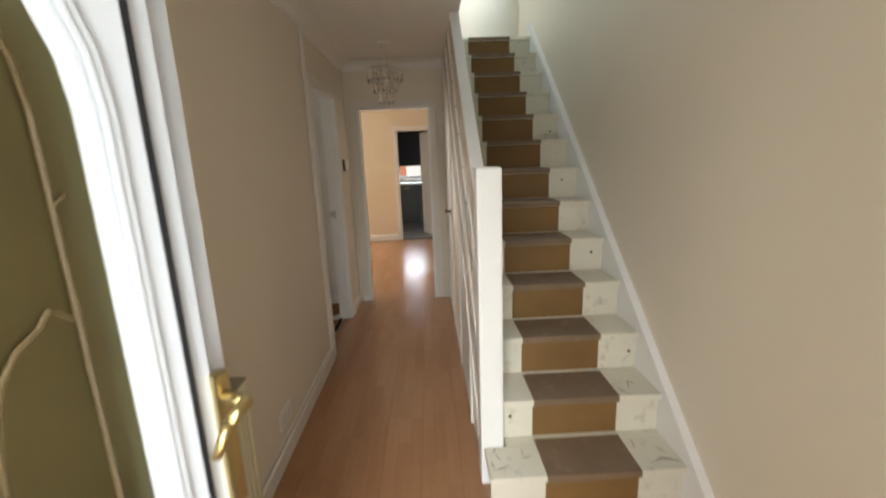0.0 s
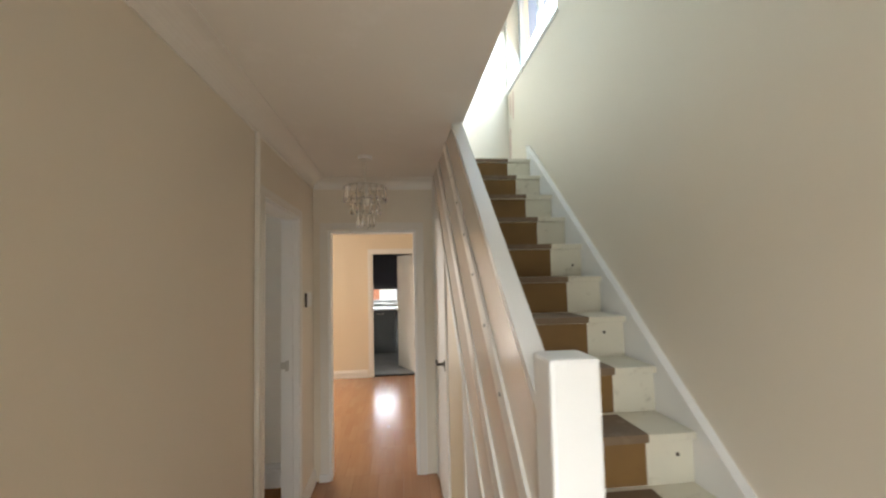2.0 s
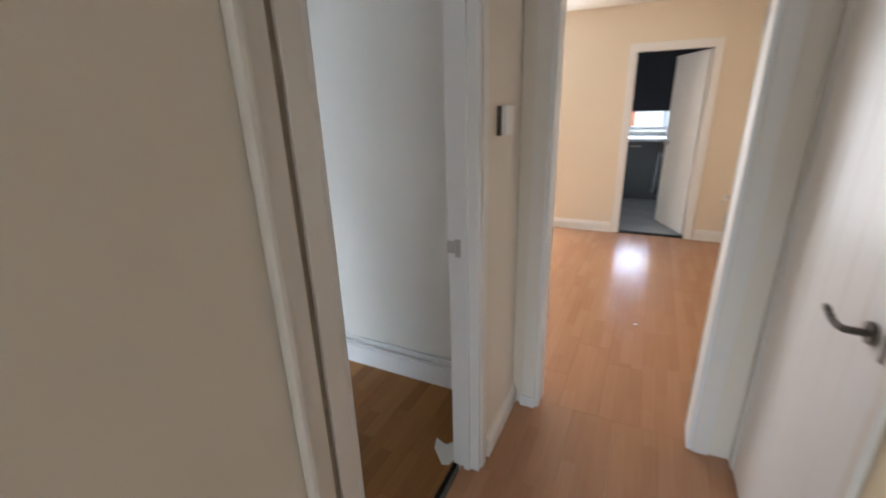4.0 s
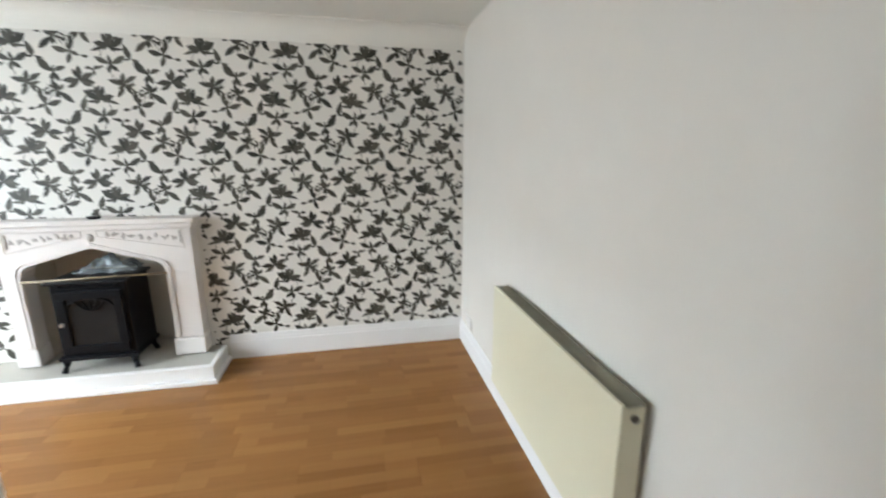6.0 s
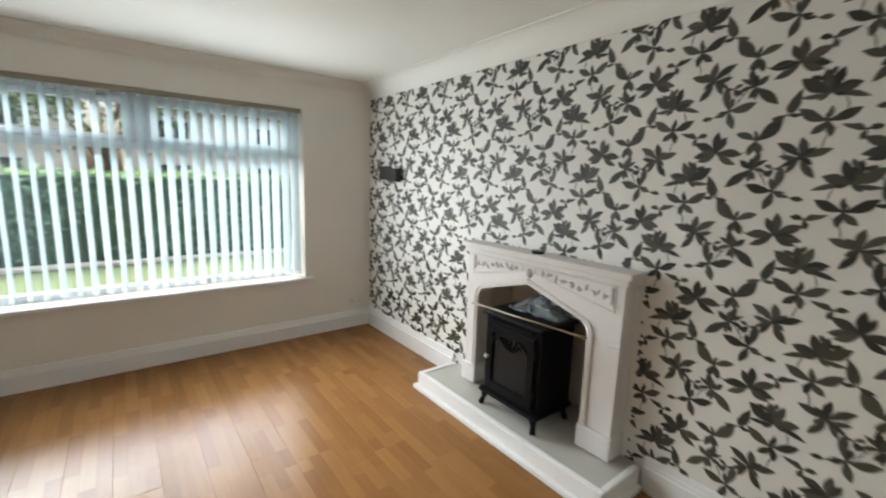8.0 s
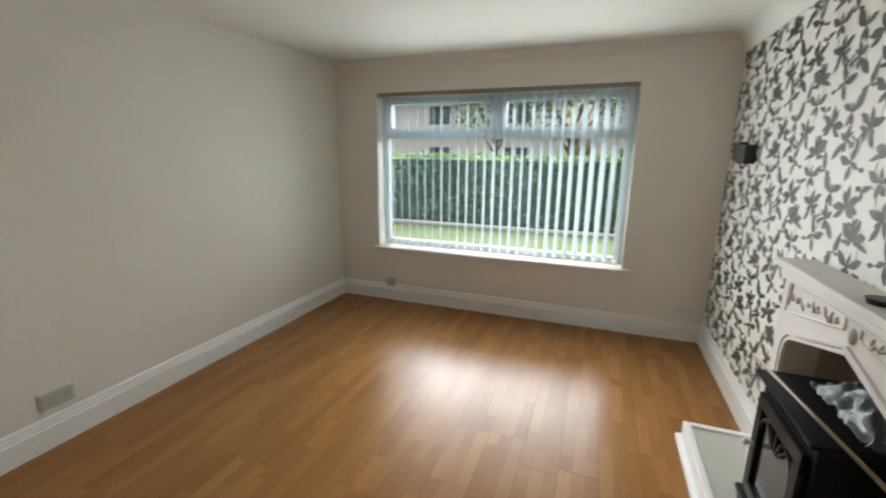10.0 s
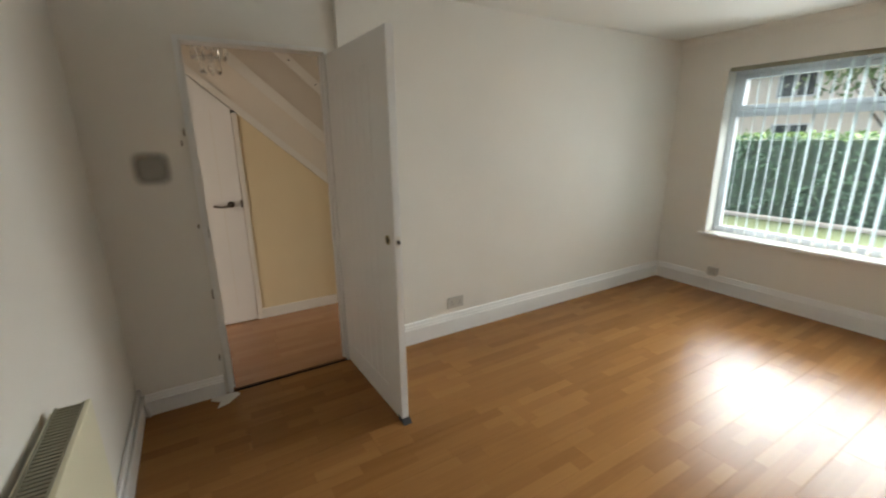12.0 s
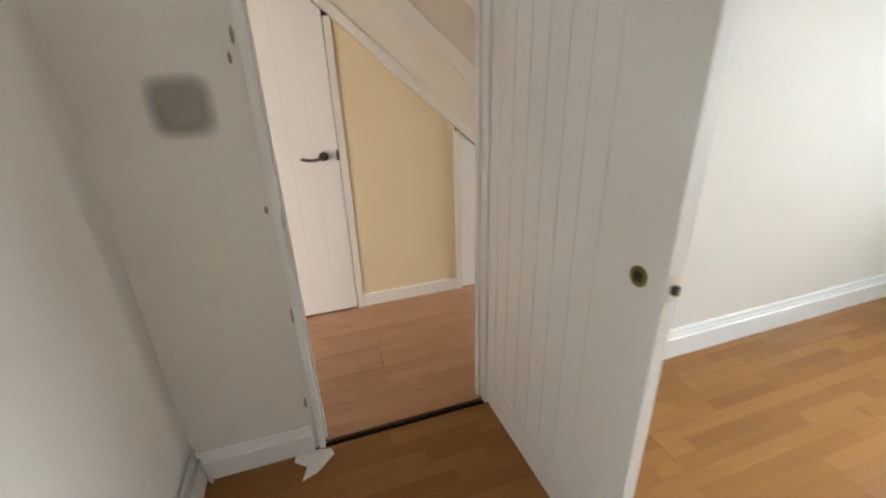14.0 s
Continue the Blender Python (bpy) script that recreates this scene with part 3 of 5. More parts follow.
part("jamb_lining", boxes((KX0 - 0.001, KX0 + 0.02, BRY1 - 0.004, BRY1 + 0.105, 0, KH), (KX1 - 0.02, KX1 + 0.001, BRY1 - 0.004, BRY1 + 0.105, 0, KH), (KX0 + 0.02, KX1 - 0.02, BRY1 - 0.004, BRY1 + 0.105, KH - 0.02, KH + 0.001), bevel=0.002), M_GLOSS, kf)
tagged(part("threshold_bar", boxes((-0.115, -0.098, DY0 + 0.024, DY1 - 0.024, -0.012, 0.004), bevel=0.002), M_CARPETBAR), "dark threshold strip in the doorway", "threshold", kind="structure")
tagged(part("kitchen_threshold", boxes((KX0 + 0.02, KX1 - 0.02, BRY1 + 0.0, BRY1 + 0.1, -0.012, 0.005), bevel=0.002), M_CARPETBAR), "dark threshold strip at the kitchen", "threshold", kind="structure")


# ---- wallpaper ----
wp = tagged(part("wallpaper", boxes((LX0 - 0.002, LX0, LY0, 1.80, 0.0, LC - 0.01), (LX0 - 0.002, LX0, 2.68, LY1, 0.0, LC - 0.01), (LX0 - 0.002, LX0, 1.80, 2.68, 0.95, LC - 0.01)), M_PAPER, wall_west),
            "off-white wallpaper printed with dark grey-green leaf sprigs")


def leaf(verts, faces, cx, cy, angle, length, width, bend=0.0):
    """One printed leaf, narrow at the stalk, widest past the middle, pointed."""
    n = 6
    left, right = [], []
    for i in range(n + 1):
        t = i / n
        w = width * 0.5 * max(0.05, 0.12 * (1 - t) + 0.95 * math.sin(math.pi * t ** 1.25)) if t < 1 else width * 0.02
        a = angle + bend * t
        px, py = cx + math.cos(a) * length * t, cy + math.sin(a) * length * t
        left.append((px - math.sin(a) * w, py + math.cos(a) * w))
        right.append((px + math.sin(a) * w, py - math.cos(a) * w))
    base = len(verts)
    verts += left + right
    for i in range(n):
        faces.append((base + i, base + n + 1 + i, base + n + 2 + i, base + i + 1))


# one half repeat of the print, in units of 1.57 mm: sprigs of leaves as (angle, length, width share)
UNIT, REP_X, HALF_Y = 0.00157, 0.53, 0.318
rng = random.Random(5)
base_verts, base_faces = [], []


def sprig(x, y, *leaves):
    """A spray of leaves round one point of the print; y counts downwards."""
    for angle, length, share in leaves:
        a = radians(angle)
        leaf(base_verts, base_faces, x * UNIT, -y * UNIT, a, length * 1.10 * UNIT, length * share * 1.0 * UNIT, rng.uniform(-0.3, 0.3))
    for _ in range(len(leaves) // 3):
        leaf(base_verts, base_faces, x * UNIT, -y * UNIT, rng.uniform(0, 6.28), rng.uniform(26, 46) * UNIT, 11 * UNIT, rng.uniform(-0.3, 0.3))


def stem(x0, y0, x1, y1, bend=0.5):
    a = math.atan2(y0 - y1, x1 - x0)
    d = math.hypot(x1 - x0, y1 - y0)
    leaf(base_verts, base_faces, x0 * UNIT, -y0 * UNIT, a - bend * 0.5, d * UNIT, 3.2 * UNIT, bend)


sprig(372, 86, (103, 50, 0.42), (66, 50, 0.44), (22, 62, 0.46), (148, 48, 0.46), (186, 62, 0.22), (-22, 50, 0.24), (210, 26, 0.4))
sprig(424, 72, (-66, 54, 0.42))
sprig(522, 54, (74, 42, 0.40), (218, 66, 0.36), (2, 30, 0.4), (150, 34, 0.45), (105, 26, 0.5), (248, 30, 0.4))
sprig(572, 106, (184, 56, 0.42), (68, 58, 0.34), (-98, 46, 0.42), (112, 30, 0.4), (-28, 24, 0.4))
sprig(606, 122, (-8, 26, 0.5), (150, 14, 0.5))
sprig(370, 148, (166, 54, 0.42), (14, 58, 0.42), (-112, 34, 0.5), (-62, 36, 0.5), (80, 20, 0.6))
sprig(502, 186, (146, 64, 0.50), (38, 46, 0.40), (-62, 36, 0.48), (-108, 34, 0.42), (95, 24, 0.4))
sprig(588, 214, (78, 50, 0.42), (116, 42, 0.42), (32, 56, 0.42), (-10, 52, 0.40), (178, 54, 0.42), (228, 52, 0.34), (-42, 46, 0.40))
sprig(408, 230, (158, 54, 0.36), (104, 44, 0.46), (52, 56, 0.36), (-112, 52, 0.36), (-8, 40, 0.34), (-46, 40, 0.36), (206, 26, 0.5))
sprig(458, 256, (40, 20, 0.5), (-70, 22, 0.5), (170, 16, 0.5))
sprig(446, 128, (200, 26, 0.4), (95, 24, 0.4), (330, 28, 0.4))
sprig(640, 258, (60, 26, 0.4), (170, 28, 0.4), (280, 24, 0.4))
sprig(640, 172, (20, 26, 0.6), (150, 24, 0.6), (-60, 22, 0.6))
stem(352, 90, 330, 130)
stem(526, 58, 568, 92, -0.6)
stem(346, 160, 392, 214, -0.7)
stem(506, 204, 574, 232, 0.8)
stem(424, 236, 450, 214, 0.5)
verts, faces = [], []
TOP = LC - 0.125
for ri in range(-1, 8):
    flip = -1 if ri % 2 else 1
    for ci in range(-2, 11):
        # every other row is the mirror image of the row above it
        oy = 4.60 - ci * REP_X + (280 * UNIT - REP_X if ri % 2 else 0)
        oz = 2.197 - ri * HALF_Y + 82 * UNIT
        pts = [(oy + flip * (u - 372 * UNIT), oz + v) for u, v in base_verts]
        for fi, f in enumerate(base_faces):
            q = [pts[i] for i in f]
            lift = LX0 + 0.0010 + (fi // 6 % 8) * 0.00012
            if all(LY0 + 0.002 < p[0] < LY1 - 0.002 and 0.02 < p[1] < TOP for p in q):
                k = len(verts)
                verts += [(lift, p[0], p[1]) for p in q]
                faces.append((k, k + 1, k + 2, k + 3))
me = bpy.data.meshes.new("leaf_print")
me.from_pydata(verts, [], faces)
bmx = bmesh.new()
bmx.from_mesh(me)
bmesh.ops.remove_doubles(bmx, verts=bmx.verts[:], dist=0.00005)
bad = [f for f in bmx.faces if 1.66 < f.calc_center_median().y < 2.88 and f.calc_center_median().z < 1.11]
bmesh.ops.delete(bmx, geom=bad, context="FACES")
bmx.to_mesh(me)
bmx.free()
me.materials.append(M_LEAFPRINT)
lp = new("leaf_print", me)
lp.parent = wp
tagged(lp, "dark grey-green printed leaf sprigs", kind="stuff")

# ---- living room window ----
win = structure("window_1", boxes((WX0, WX1, -0.20, -0.14, WZ0, WZ0 + 0.06), (WX0, WX1, -0.20, -0.14, WZ1 - 0.06, WZ1), (WX0, WX0 + 0.06, -0.20, -0.14, WZ0 + 0.06, WZ1 - 0.06),
                (WX1 - 0.06, WX1, -0.20, -0.14, WZ0 + 0.06, WZ1 - 0.06), bevel=0.005), M_UPVC, "wide white uPVC window with a mullion and top lights", "window")
MX = -1.80
part("mullion", boxes((MX - 0.04, MX + 0.04, -0.205, -0.135, 1.74, WZ1 - 0.06), bevel=0.005), M_UPVC, win)
part("transom", boxes((WX0 + 0.06, WX1 - 0.06, -0.20, -0.14, 1.68, 1.74), bevel=0.004), M_UPVC, win)
lower_pane = part("pane", boxes((WX0 + 0.06, WX1 - 0.06, -0.175, -0.165, WZ0 + 0.06, 1.68)), M_GLASS, win)
lower_pane.visible_shadow = False
for xa, xb in ((WX0 + 0.06, MX - 0.04), (MX + 0.04, WX1 - 0.06)):
    g = part("pane", boxes((xa, xb, -0.175, -0.165, 1.74, WZ1 - 0.06)), M_GLASS, win)
    g.visible_shadow = False
    part("top_light_sash", boxes((xa, xb, -0.215, -0.135, 1.742, 1.782), (xa, xb, -0.215, -0.135, WZ1 - 0.10, WZ1 - 0.062), (xa, xa + 0.04, -0.215, -0.135, 1.782, WZ1 - 0.10), (xb - 0.04, xb, -0.215, -0.135, 1.782, WZ1 - 0.10), bevel=0.004), M_UPVC, win)
part("window_sill", boxes((WX0 - 0.06, WX1 + 0.05, -0.14, 0.035, WZ0 - 0.032, WZ0 - 0.004), bevel=0.006), M_GLOSS, win, "white gloss window board")
part("outer_sill", boxes((WX0 - 0.04, WX1 + 0.04, -0.34, -0.20, WZ0 - 0.03, WZ0 + 0.005), bevel=0.004), M_UPVC, win)
part("catch", boxes((WX0 + 0.064, WX0 + 0.084, -0.138, -0.115, 0.86, 0.95), bevel=0.003), M_GREYPLASTIC, win)

blind = thing("vertical_blind", "white fabric vertical blind with vanes turned open", "blind", at=(0, 0, 0))
part("headrail", boxes((WX0 + 0.01, WX1 - 0.01, -0.055, -0.01, WZ1 - 0.035, WZ1 - 0.001), bevel=0.004), M_GRILLE, blind, "grey-brown metal headrail")
VANES = 27
vane_mesh = None
for i in range(VANES):
    vx = WX1 - 0.07 - i * (WX1 - WX0 - 0.13) / (VANES - 1)
    if vane_mesh is None:
        bm = bmesh.new()
        seg = 6
        rows = []
        for z in (0.0, 1.455):
            rows.append([bm.verts.new(((s / seg - 0.5) * 0.089, 0.004 * math.sin(s / seg * math.pi), z)) for s in range(seg + 1)])
        for s in range(seg):
            bm.faces.new((rows[0][s], rows[0][s + 1], rows[1][s + 1], rows[1][s]))
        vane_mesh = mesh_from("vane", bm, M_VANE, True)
        weight_mesh = mesh_from("weight", boxes((-0.044, 0.044, -0.004, 0.006, 0.0, 0.03), bevel=0.002), M_PLASTIC)
        hook_mesh = mesh_from("hook", boxes((-0.012, 0.012, -0.003, 0.003, 1.44, 1.485)), M_PLASTIC)
    v = new("vane", vane_mesh)
    v.parent = blind
    v.location = (vx, -0.055, WZ0 + 0.022)
    v.rotation_euler = (0, 0, radians(-63 + rng.uniform(-3, 3)))
    for me2, nm in ((weight_mesh, "weight"), (hook_mesh, "hook")):
        w = new(nm, me2)
        w.parent = v
bm = bmesh.new()
for i in range(VANES - 1):
    vx = WX1 - 0.07 - i * (WX1 - WX0 - 0.13) / (VANES - 1)
    step = (WX1 - WX0 - 0.13) / (VANES - 1)
    tube(bm, (vx, -0.055, WZ0 + 0.028), (vx - step, -0.055, WZ0 + 0.028), 0.0012, seg=5)
part("chain", bm, M_PLASTIC, blind)


# ---- fireplace ----
fp = thing("fireplace_surround", "pale cast-stone fire surround with arched opening and leaf relief", "fireplace", at=(LX0, 2.27, 0))
FXF = -3.53
FY0, FY1, OY0, OY1, SH, AP = 1.70, 2.845, 1.815, 2.66, 0.80, 0.925


def at_fp(ob):
    ob.parent = fp
    ob.matrix_parent_inverse = Matrix.Translation((-LX0, -2.27, 0))
    return ob


def fpart(name, bm, mat, label="", smooth=False):
    return at_fp(part(name, bm, mat, None, label, smooth))


bm = bmesh.new()
mid = (OY0 + OY1) / 2
prism(bm, [(FY0, SH - 0.06), (OY0, SH - 0.06), (OY0 + 0.01, SH - 0.015), (OY0 + 0.035, SH + 0.015), (mid, AP), (OY1 - 0.035, SH + 0.015), (OY1 - 0.01, SH - 0.015), (OY1, SH - 0.06), (FY1, SH - 0.06), (FY1, 1.045), (FY0, 1.045)], "x", LX0 + 0.002, FXF)
fpart("lintel", bm, M_PLASTER)
for ya, yb, s in ((FY0, OY0, 1), (OY1, FY1, -1)):
    fpart("leg", boxes((LX0 + 0.002, FXF, ya, yb, 0.25, SH - 0.06), bevel=0.004), M_PLASTER)
    fpart("leg_foot", boxes((LX0 + 0.002, FXF + 0.018, ya - 0.01, yb + 0.01, 0.12, 0.25), bevel=0.012), M_PLASTER)
fpart("mantel_shelf", boxes((LX0 + 0.002, -3.497, 1.655, 2.885, 1.083, 1.115), bevel=0.006), M_PLASTER)
fpart("shelf_moulding", boxes((LX0 + 0.002, -3.512, 1.672, 2.868, 1.045, 1.083), bevel=0.012), M_PLASTER)
fpart("back_panel", boxes((LX0 - 0.238, LX0 - 0.225, 1.802, 2.678, 0.12, 0.948)), M_RECESS, "beige plastered recess")
def arch_line(off):
    """The opening's outline, grown by off: up one leg, round the shoulders, over the point."""
    o0, o1, sh = OY0 - off, OY1 + off, SH + off * 0.55
    return [(o0, 0.25), (o0, sh - 0.06), (o0 + 0.008, sh - 0.025), (o0 + 0.022, sh - 0.004), (o0 + 0.045, sh + 0.014), (mid, AP + off * 1.06),
            (o1 - 0.045, sh + 0.014), (o1 - 0.022, sh - 0.004), (o1 - 0.008, sh - 0.025), (o1, sh - 0.06), (o1, 0.25)]


for lo, hi, out in ((0.004, 0.018, 0.008), (0.024, 0.034, 0.012)):
    bm = bmesh.new()
    inner, outer = arch_line(lo), arch_line(hi)
    for i in range(len(inner) - 1):
        prism(bm, [inner[i], inner[i + 1], outer[i + 1], outer[i]], "x", FXF - 0.002, FXF + out)
    fpart("opening_moulding", bm, M_PLASTER)
# sunken frieze panels, a thin bead round each, with vine leaves and grapes
for y0, y1, zin0, zin1 in ((1.755, 2.195, 0.905, 1.0), (2.285, 2.795, 1.0, 0.905)):
    bm = bmesh.new()
    frame_pts = [(y0, zin0), (y1, zin1), (y1, 1.036), (y0, 1.036)]
    for p, q in zip(frame_pts, frame_pts[1:] + frame_pts[:1]):
        tube(bm, (FXF + 0.002, p[0], p[1]), (FXF + 0.002, q[0], q[1]), 0.004, seg=8)
    fpart("frieze_bead", bm, M_PLASTER)
    bm = bmesh.new()
    for k in range(9):
        t = (k + 0.5) / 9
        y = y0 + 0.03 + (y1 - y0 - 0.06) * t
        z = (max(zin0 + (zin1 - zin0) * t, 0.93) + 1.036) / 2 + 0.008 * math.sin(k * 2.3)
        for j in range(2):
            a = rng.uniform(0, 3.14)
            bmesh.ops.create_uvsphere(bm, u_segments=8, v_segments=5, radius=0.012, matrix=Matrix.LocRotScale((FXF + 0.001, y + rng.uniform(-0.012, 0.012), z + rng.uniform(-0.012, 0.012)), Euler((a, 0, 0)), (0.4, 1.5, 0.6)))
        if k % 3 == 1:
            for j in range(5):
                ball(bm, (FXF + 0.002, y + rng.uniform(-0.014, 0.014), z - 0.008 + rng.uniform(-0.012, 0.012)), 0.006, seg=6)
    tagged(fpart("leaf_relief", bm, M_RELIEF, smooth=True), "carved vine relief", kind="stuff")
fpart("corner_relief", boxes((FXF - 0.002, FXF + 0.008, 1.765, 1.778, 0.94, 1.03), bevel=0.003), M_RELIEF)
fpart("corner_relief", boxes((FXF - 0.002, FXF + 0.008, 2.775, 2.788, 0.94, 1.03), bevel=0.003), M_RELIEF)
bm = bmesh.new()
ball(bm, (FXF, 2.245, 0.995), 0.024, (0.5, 1, 1.2), 8)
fpart("centre_boss", bm, M_RELIEF, smooth=True)

hearth = thing("hearth", "white-edged raised hearth with a grey stone slab", "hearth", at=(LX0, 2.2, 0))


def hpart(name, bm, mat, label=""):
    ob = part(name, bm, mat, None, label)
    ob.parent = hearth
    ob.matrix_parent_inverse = Matrix.Translation((-LX0, -2.2, 0))
    return ob


hpart("slab", boxes((LX0 - 0.22, -3.32, 1.50, 2.93, 0.0, 0.116)), M_HEARTH, "polished grey stone slab")
hpart("front_edge", boxes((-3.32, -3.285, 1.465, 2.965, 0.03, 0.125), bevel=0.007), M_GLOSS)
hpart("front_plinth", boxes((-3.32, -3.262, 1.44, 2.985, 0.0, 0.03), bevel=0.005), M_GLOSS)
for y0, y1, y2, y3 in ((1.465, 1.50, 1.44, 1.50), (2.93, 2.965, 2.93, 2.985)):
    hpart("side_edge", boxes((LX0 + 0.025, -3.32, y0, y1, 0.03, 0.125), bevel=0.007), M_GLOSS)
    hpart("side_plinth", boxes((LX0 + 0.025, -3.32, y2, y3, 0.0, 0.03), bevel=0.005), M_GLOSS)

# ---- stove ----
SY0, SY1, SXF, SXB, ST = 2.01, 2.485, -3.40, -3.71, 0.74
stove = thing("stove", "black cast-iron stove heater with a glazed door standing on the hearth", "stove", at=(-3.5, 2.26, 0.118))


def spart(name, bm, mat, label="", smooth=False):
    ob = part(name, bm, mat, None, label, smooth)
    ob.parent = stove
    ob.matrix_parent_inverse = Matrix.Translation((3.5, -2.26, -0.118))
    return ob


spart("body", boxes((SXB, SXF - 0.01, SY0 + 0.02, SY1 - 0.02, 0.215, ST - 0.02), bevel=0.008), M_BLACK)
spart("top_plate", boxes((SXB - 0.01, SXF + 0.02, SY0, SY1, ST - 0.02, ST), bevel=0.007), M_BLACK)
spart("base_plate", boxes((SXB - 0.005, SXF + 0.02, SY0 + 0.005, SY1 - 0.005, 0.20, 0.225), bevel=0.006), M_BLACK)
for lx, ly, sx, sy in ((SXF - 0.01, SY0 + 0.04, 1, -1), (SXF - 0.01, SY1 - 0.04, 1, 1), (SXB + 0.04, SY0 + 0.04, -1, -1), (SXB + 0.04, SY1 - 0.04, -1, 1)):
    bm = bmesh.new()
    tube(bm, (lx + sx * 0.02, ly + sy * 0.018, 0.118), (lx + sx * 0.006, ly + sy * 0.006, 0.16), 0.019, 0.015, 8)
    tube(bm, (lx + sx * 0.006, ly + sy * 0.006, 0.158), (lx, ly, 0.205), 0.015, 0.030, 8)
    spart("leg", bm, M_BLACK, smooth=True)
dy0, dy1, dz0, dz1 = SY0 + 0.05, SY1 - 0.05, 0.25, 0.67
door = spart("stove_door", boxes((SXF - 0.012, SXF + 0.012, dy0, dy1, dz0, dz0 + 0.05), (SXF - 0.012, SXF + 0.012, dy0, dy1, dz1 - 0.05, dz1),
                                 (SXF - 0.012, SXF + 0.012, dy0, dy0 + 0.05, dz0 + 0.05, dz1 - 0.05), (SXF - 0.012, SXF + 0.012, dy1 - 0.05, dy1, dz0 + 0.05, dz1 - 0.05), bevel=0.005), M_BLACK)


def dpart(name, bm, mat, label="", smooth=False):
    ob = part(name, bm, mat, None, label, smooth)
    ob.parent = door
    ob.matrix_parent_inverse = Matrix.Identity(4)
    return ob


dpart("door_glass", boxes((SXF - 0.008, SXF - 0.002, dy0 + 0.05, dy1 - 0.05, dz0 + 0.05, dz1 - 0.05)), M_STOVEGLASS, "smoked grey stove glass")
bm = bmesh.new()
for k in range(10):
    a0, a1 = math.pi * k / 10, math.pi * (k + 1) / 10
    r = (dy1 - dy0) / 2 - 0.045
    cy = (dy0 + dy1) / 2
    tube(bm, (SXF + 0.006, cy + r * math.cos(a0), dz1 - 0.13 + 0.085 * math.sin(a0)), (SXF + 0.006, cy + r * math.cos(a1), dz1 - 0.13 + 0.085 * math.sin(a1)), 0.007, seg=6)
dpart("tracery_arch", bm, M_BLACK)
for k in (-2, -1, 0, 1, 2):
    bm = bmesh.new()
    tube(bm, (SXF + 0.004, (dy0 + dy1) / 2 + k * 0.012, dz1 - 0.13), (SXF + 0.004, (dy0 + dy1) / 2 + k * 0.045, dz1 - 0.065), 0.006, seg=6)
    dpart("tracery_bar", bm, M_BLACK)
bm = bmesh.new()
ball(bm, (SXF + 0.035, dy0 + 0.025, 0.46), 0.014)
tube(bm, (SXF + 0.01, dy0 + 0.025, 0.46), (SXF + 0.03, dy0 + 0.025, 0.46), 0.005, seg=8)
dpart("knob", bm, M_PLASTIC, "small pale door knob", True)
for z in (0.34, 0.58):
    bm = bmesh.new()
    tube(bm, (SXF + 0.004, dy1 + 0.008, z - 0.025), (SXF + 0.004, dy1 + 0.008, z + 0.025), 0.008, seg=8)
    dpart("hinge", bm, M_BLACK)
for k in range(3):
    spart("vent_slat", boxes((SXF - 0.012, SXF + 0.004, dy0 + 0.02, dy1 - 0.02, 0.69 + k * 0.012, 0.696 + k * 0.012)), M_BLACK)

bm = bmesh.new()
tube(bm, (-3.40, 1.90, 0.7468), (-3.48, 2.69, 0.7468), 0.0065, 0.0065, 10)
tagged(part("wooden_rod", bm, M_ROD, smooth=True), "thin varnished cane lying across the stove top", "rod")
bm = bmesh.new()
bmesh.ops.create_grid(bm, x_segments=44, y_segments=44, size=0.15)
for v in bm.verts:
    n1 = noise.noise(v.co * 13 + Vector((3, 1, 0)))
    n2 = noise.noise(v.co * 31)
    r = max(abs(v.co.x) , abs(v.co.y)) / 0.15
    v.co = Vector((-3.60 + v.co.x * 0.62 + n2 * 0.02, 2.30 + v.co.y * 1.15 + n1 * 0.03, ST + 0.012 + 0.125 * (1 - r ** 1.3) * (0.8 + 0.6 * n1) + abs(n2) * 0.028))
tagged(part("plastic_bag", bm, M_FOIL, smooth=True), "crumpled translucent grey plastic bag on the stove", "bag")
bm = bmesh.new()
tube(bm, (-3.565, 2.27, 1.115), (-3.565, 2.27, 1.133), 0.034, 0.040, 20)
tube(bm, (-3.565, 2.27, 1.133), (-3.565, 2.27, 1.1335), 0.030, 0.030, 20)
tagged(part("small_dish", bm, M_BLACKPLASTIC), "small round black dish on the mantel shelf", "dish")


# ---- radiator ----
rad = thing("radiator", "cream enamelled double panel radiator with an olive-grey top grille", "radiator", at=(-1.95, LY1, 0.2))


def rpart(name, bm, mat, label="", smooth=False):
    ob = part(name, bm, mat, None, label, smooth)
    ob.parent = rad
    ob.matrix_parent_inverse = Matrix.Translation((1.95, -LY1, -0.2))
    return ob


RX0, RX1, RYF, RYB, RZ0, RZ1 = -2.53, -1.37, 4.695, 4.785, 0.245, 0.825
rpart("front_panel", boxes((RX0, RX1, RYF, RYF + 0.014, RZ0, RZ1), bevel=0.004), M_RAD)
rpart("rear_panel", boxes((RX0 + 0.01, RX1 - 0.01, RYB - 0.012, RYB, RZ0, RZ1 - 0.01), bevel=0.003), M_RAD)
for xa, xb in ((RX0 + 0.001, RX0 + 0.008), (RX1 - 0.008, RX1 - 0.001)):
    rpart("side_panel", boxes((xa, xb, RYF + 0.014, RYB - 0.012, RZ0 + 0.01, RZ1 - 0.012), bevel=0.001), M_RAD)
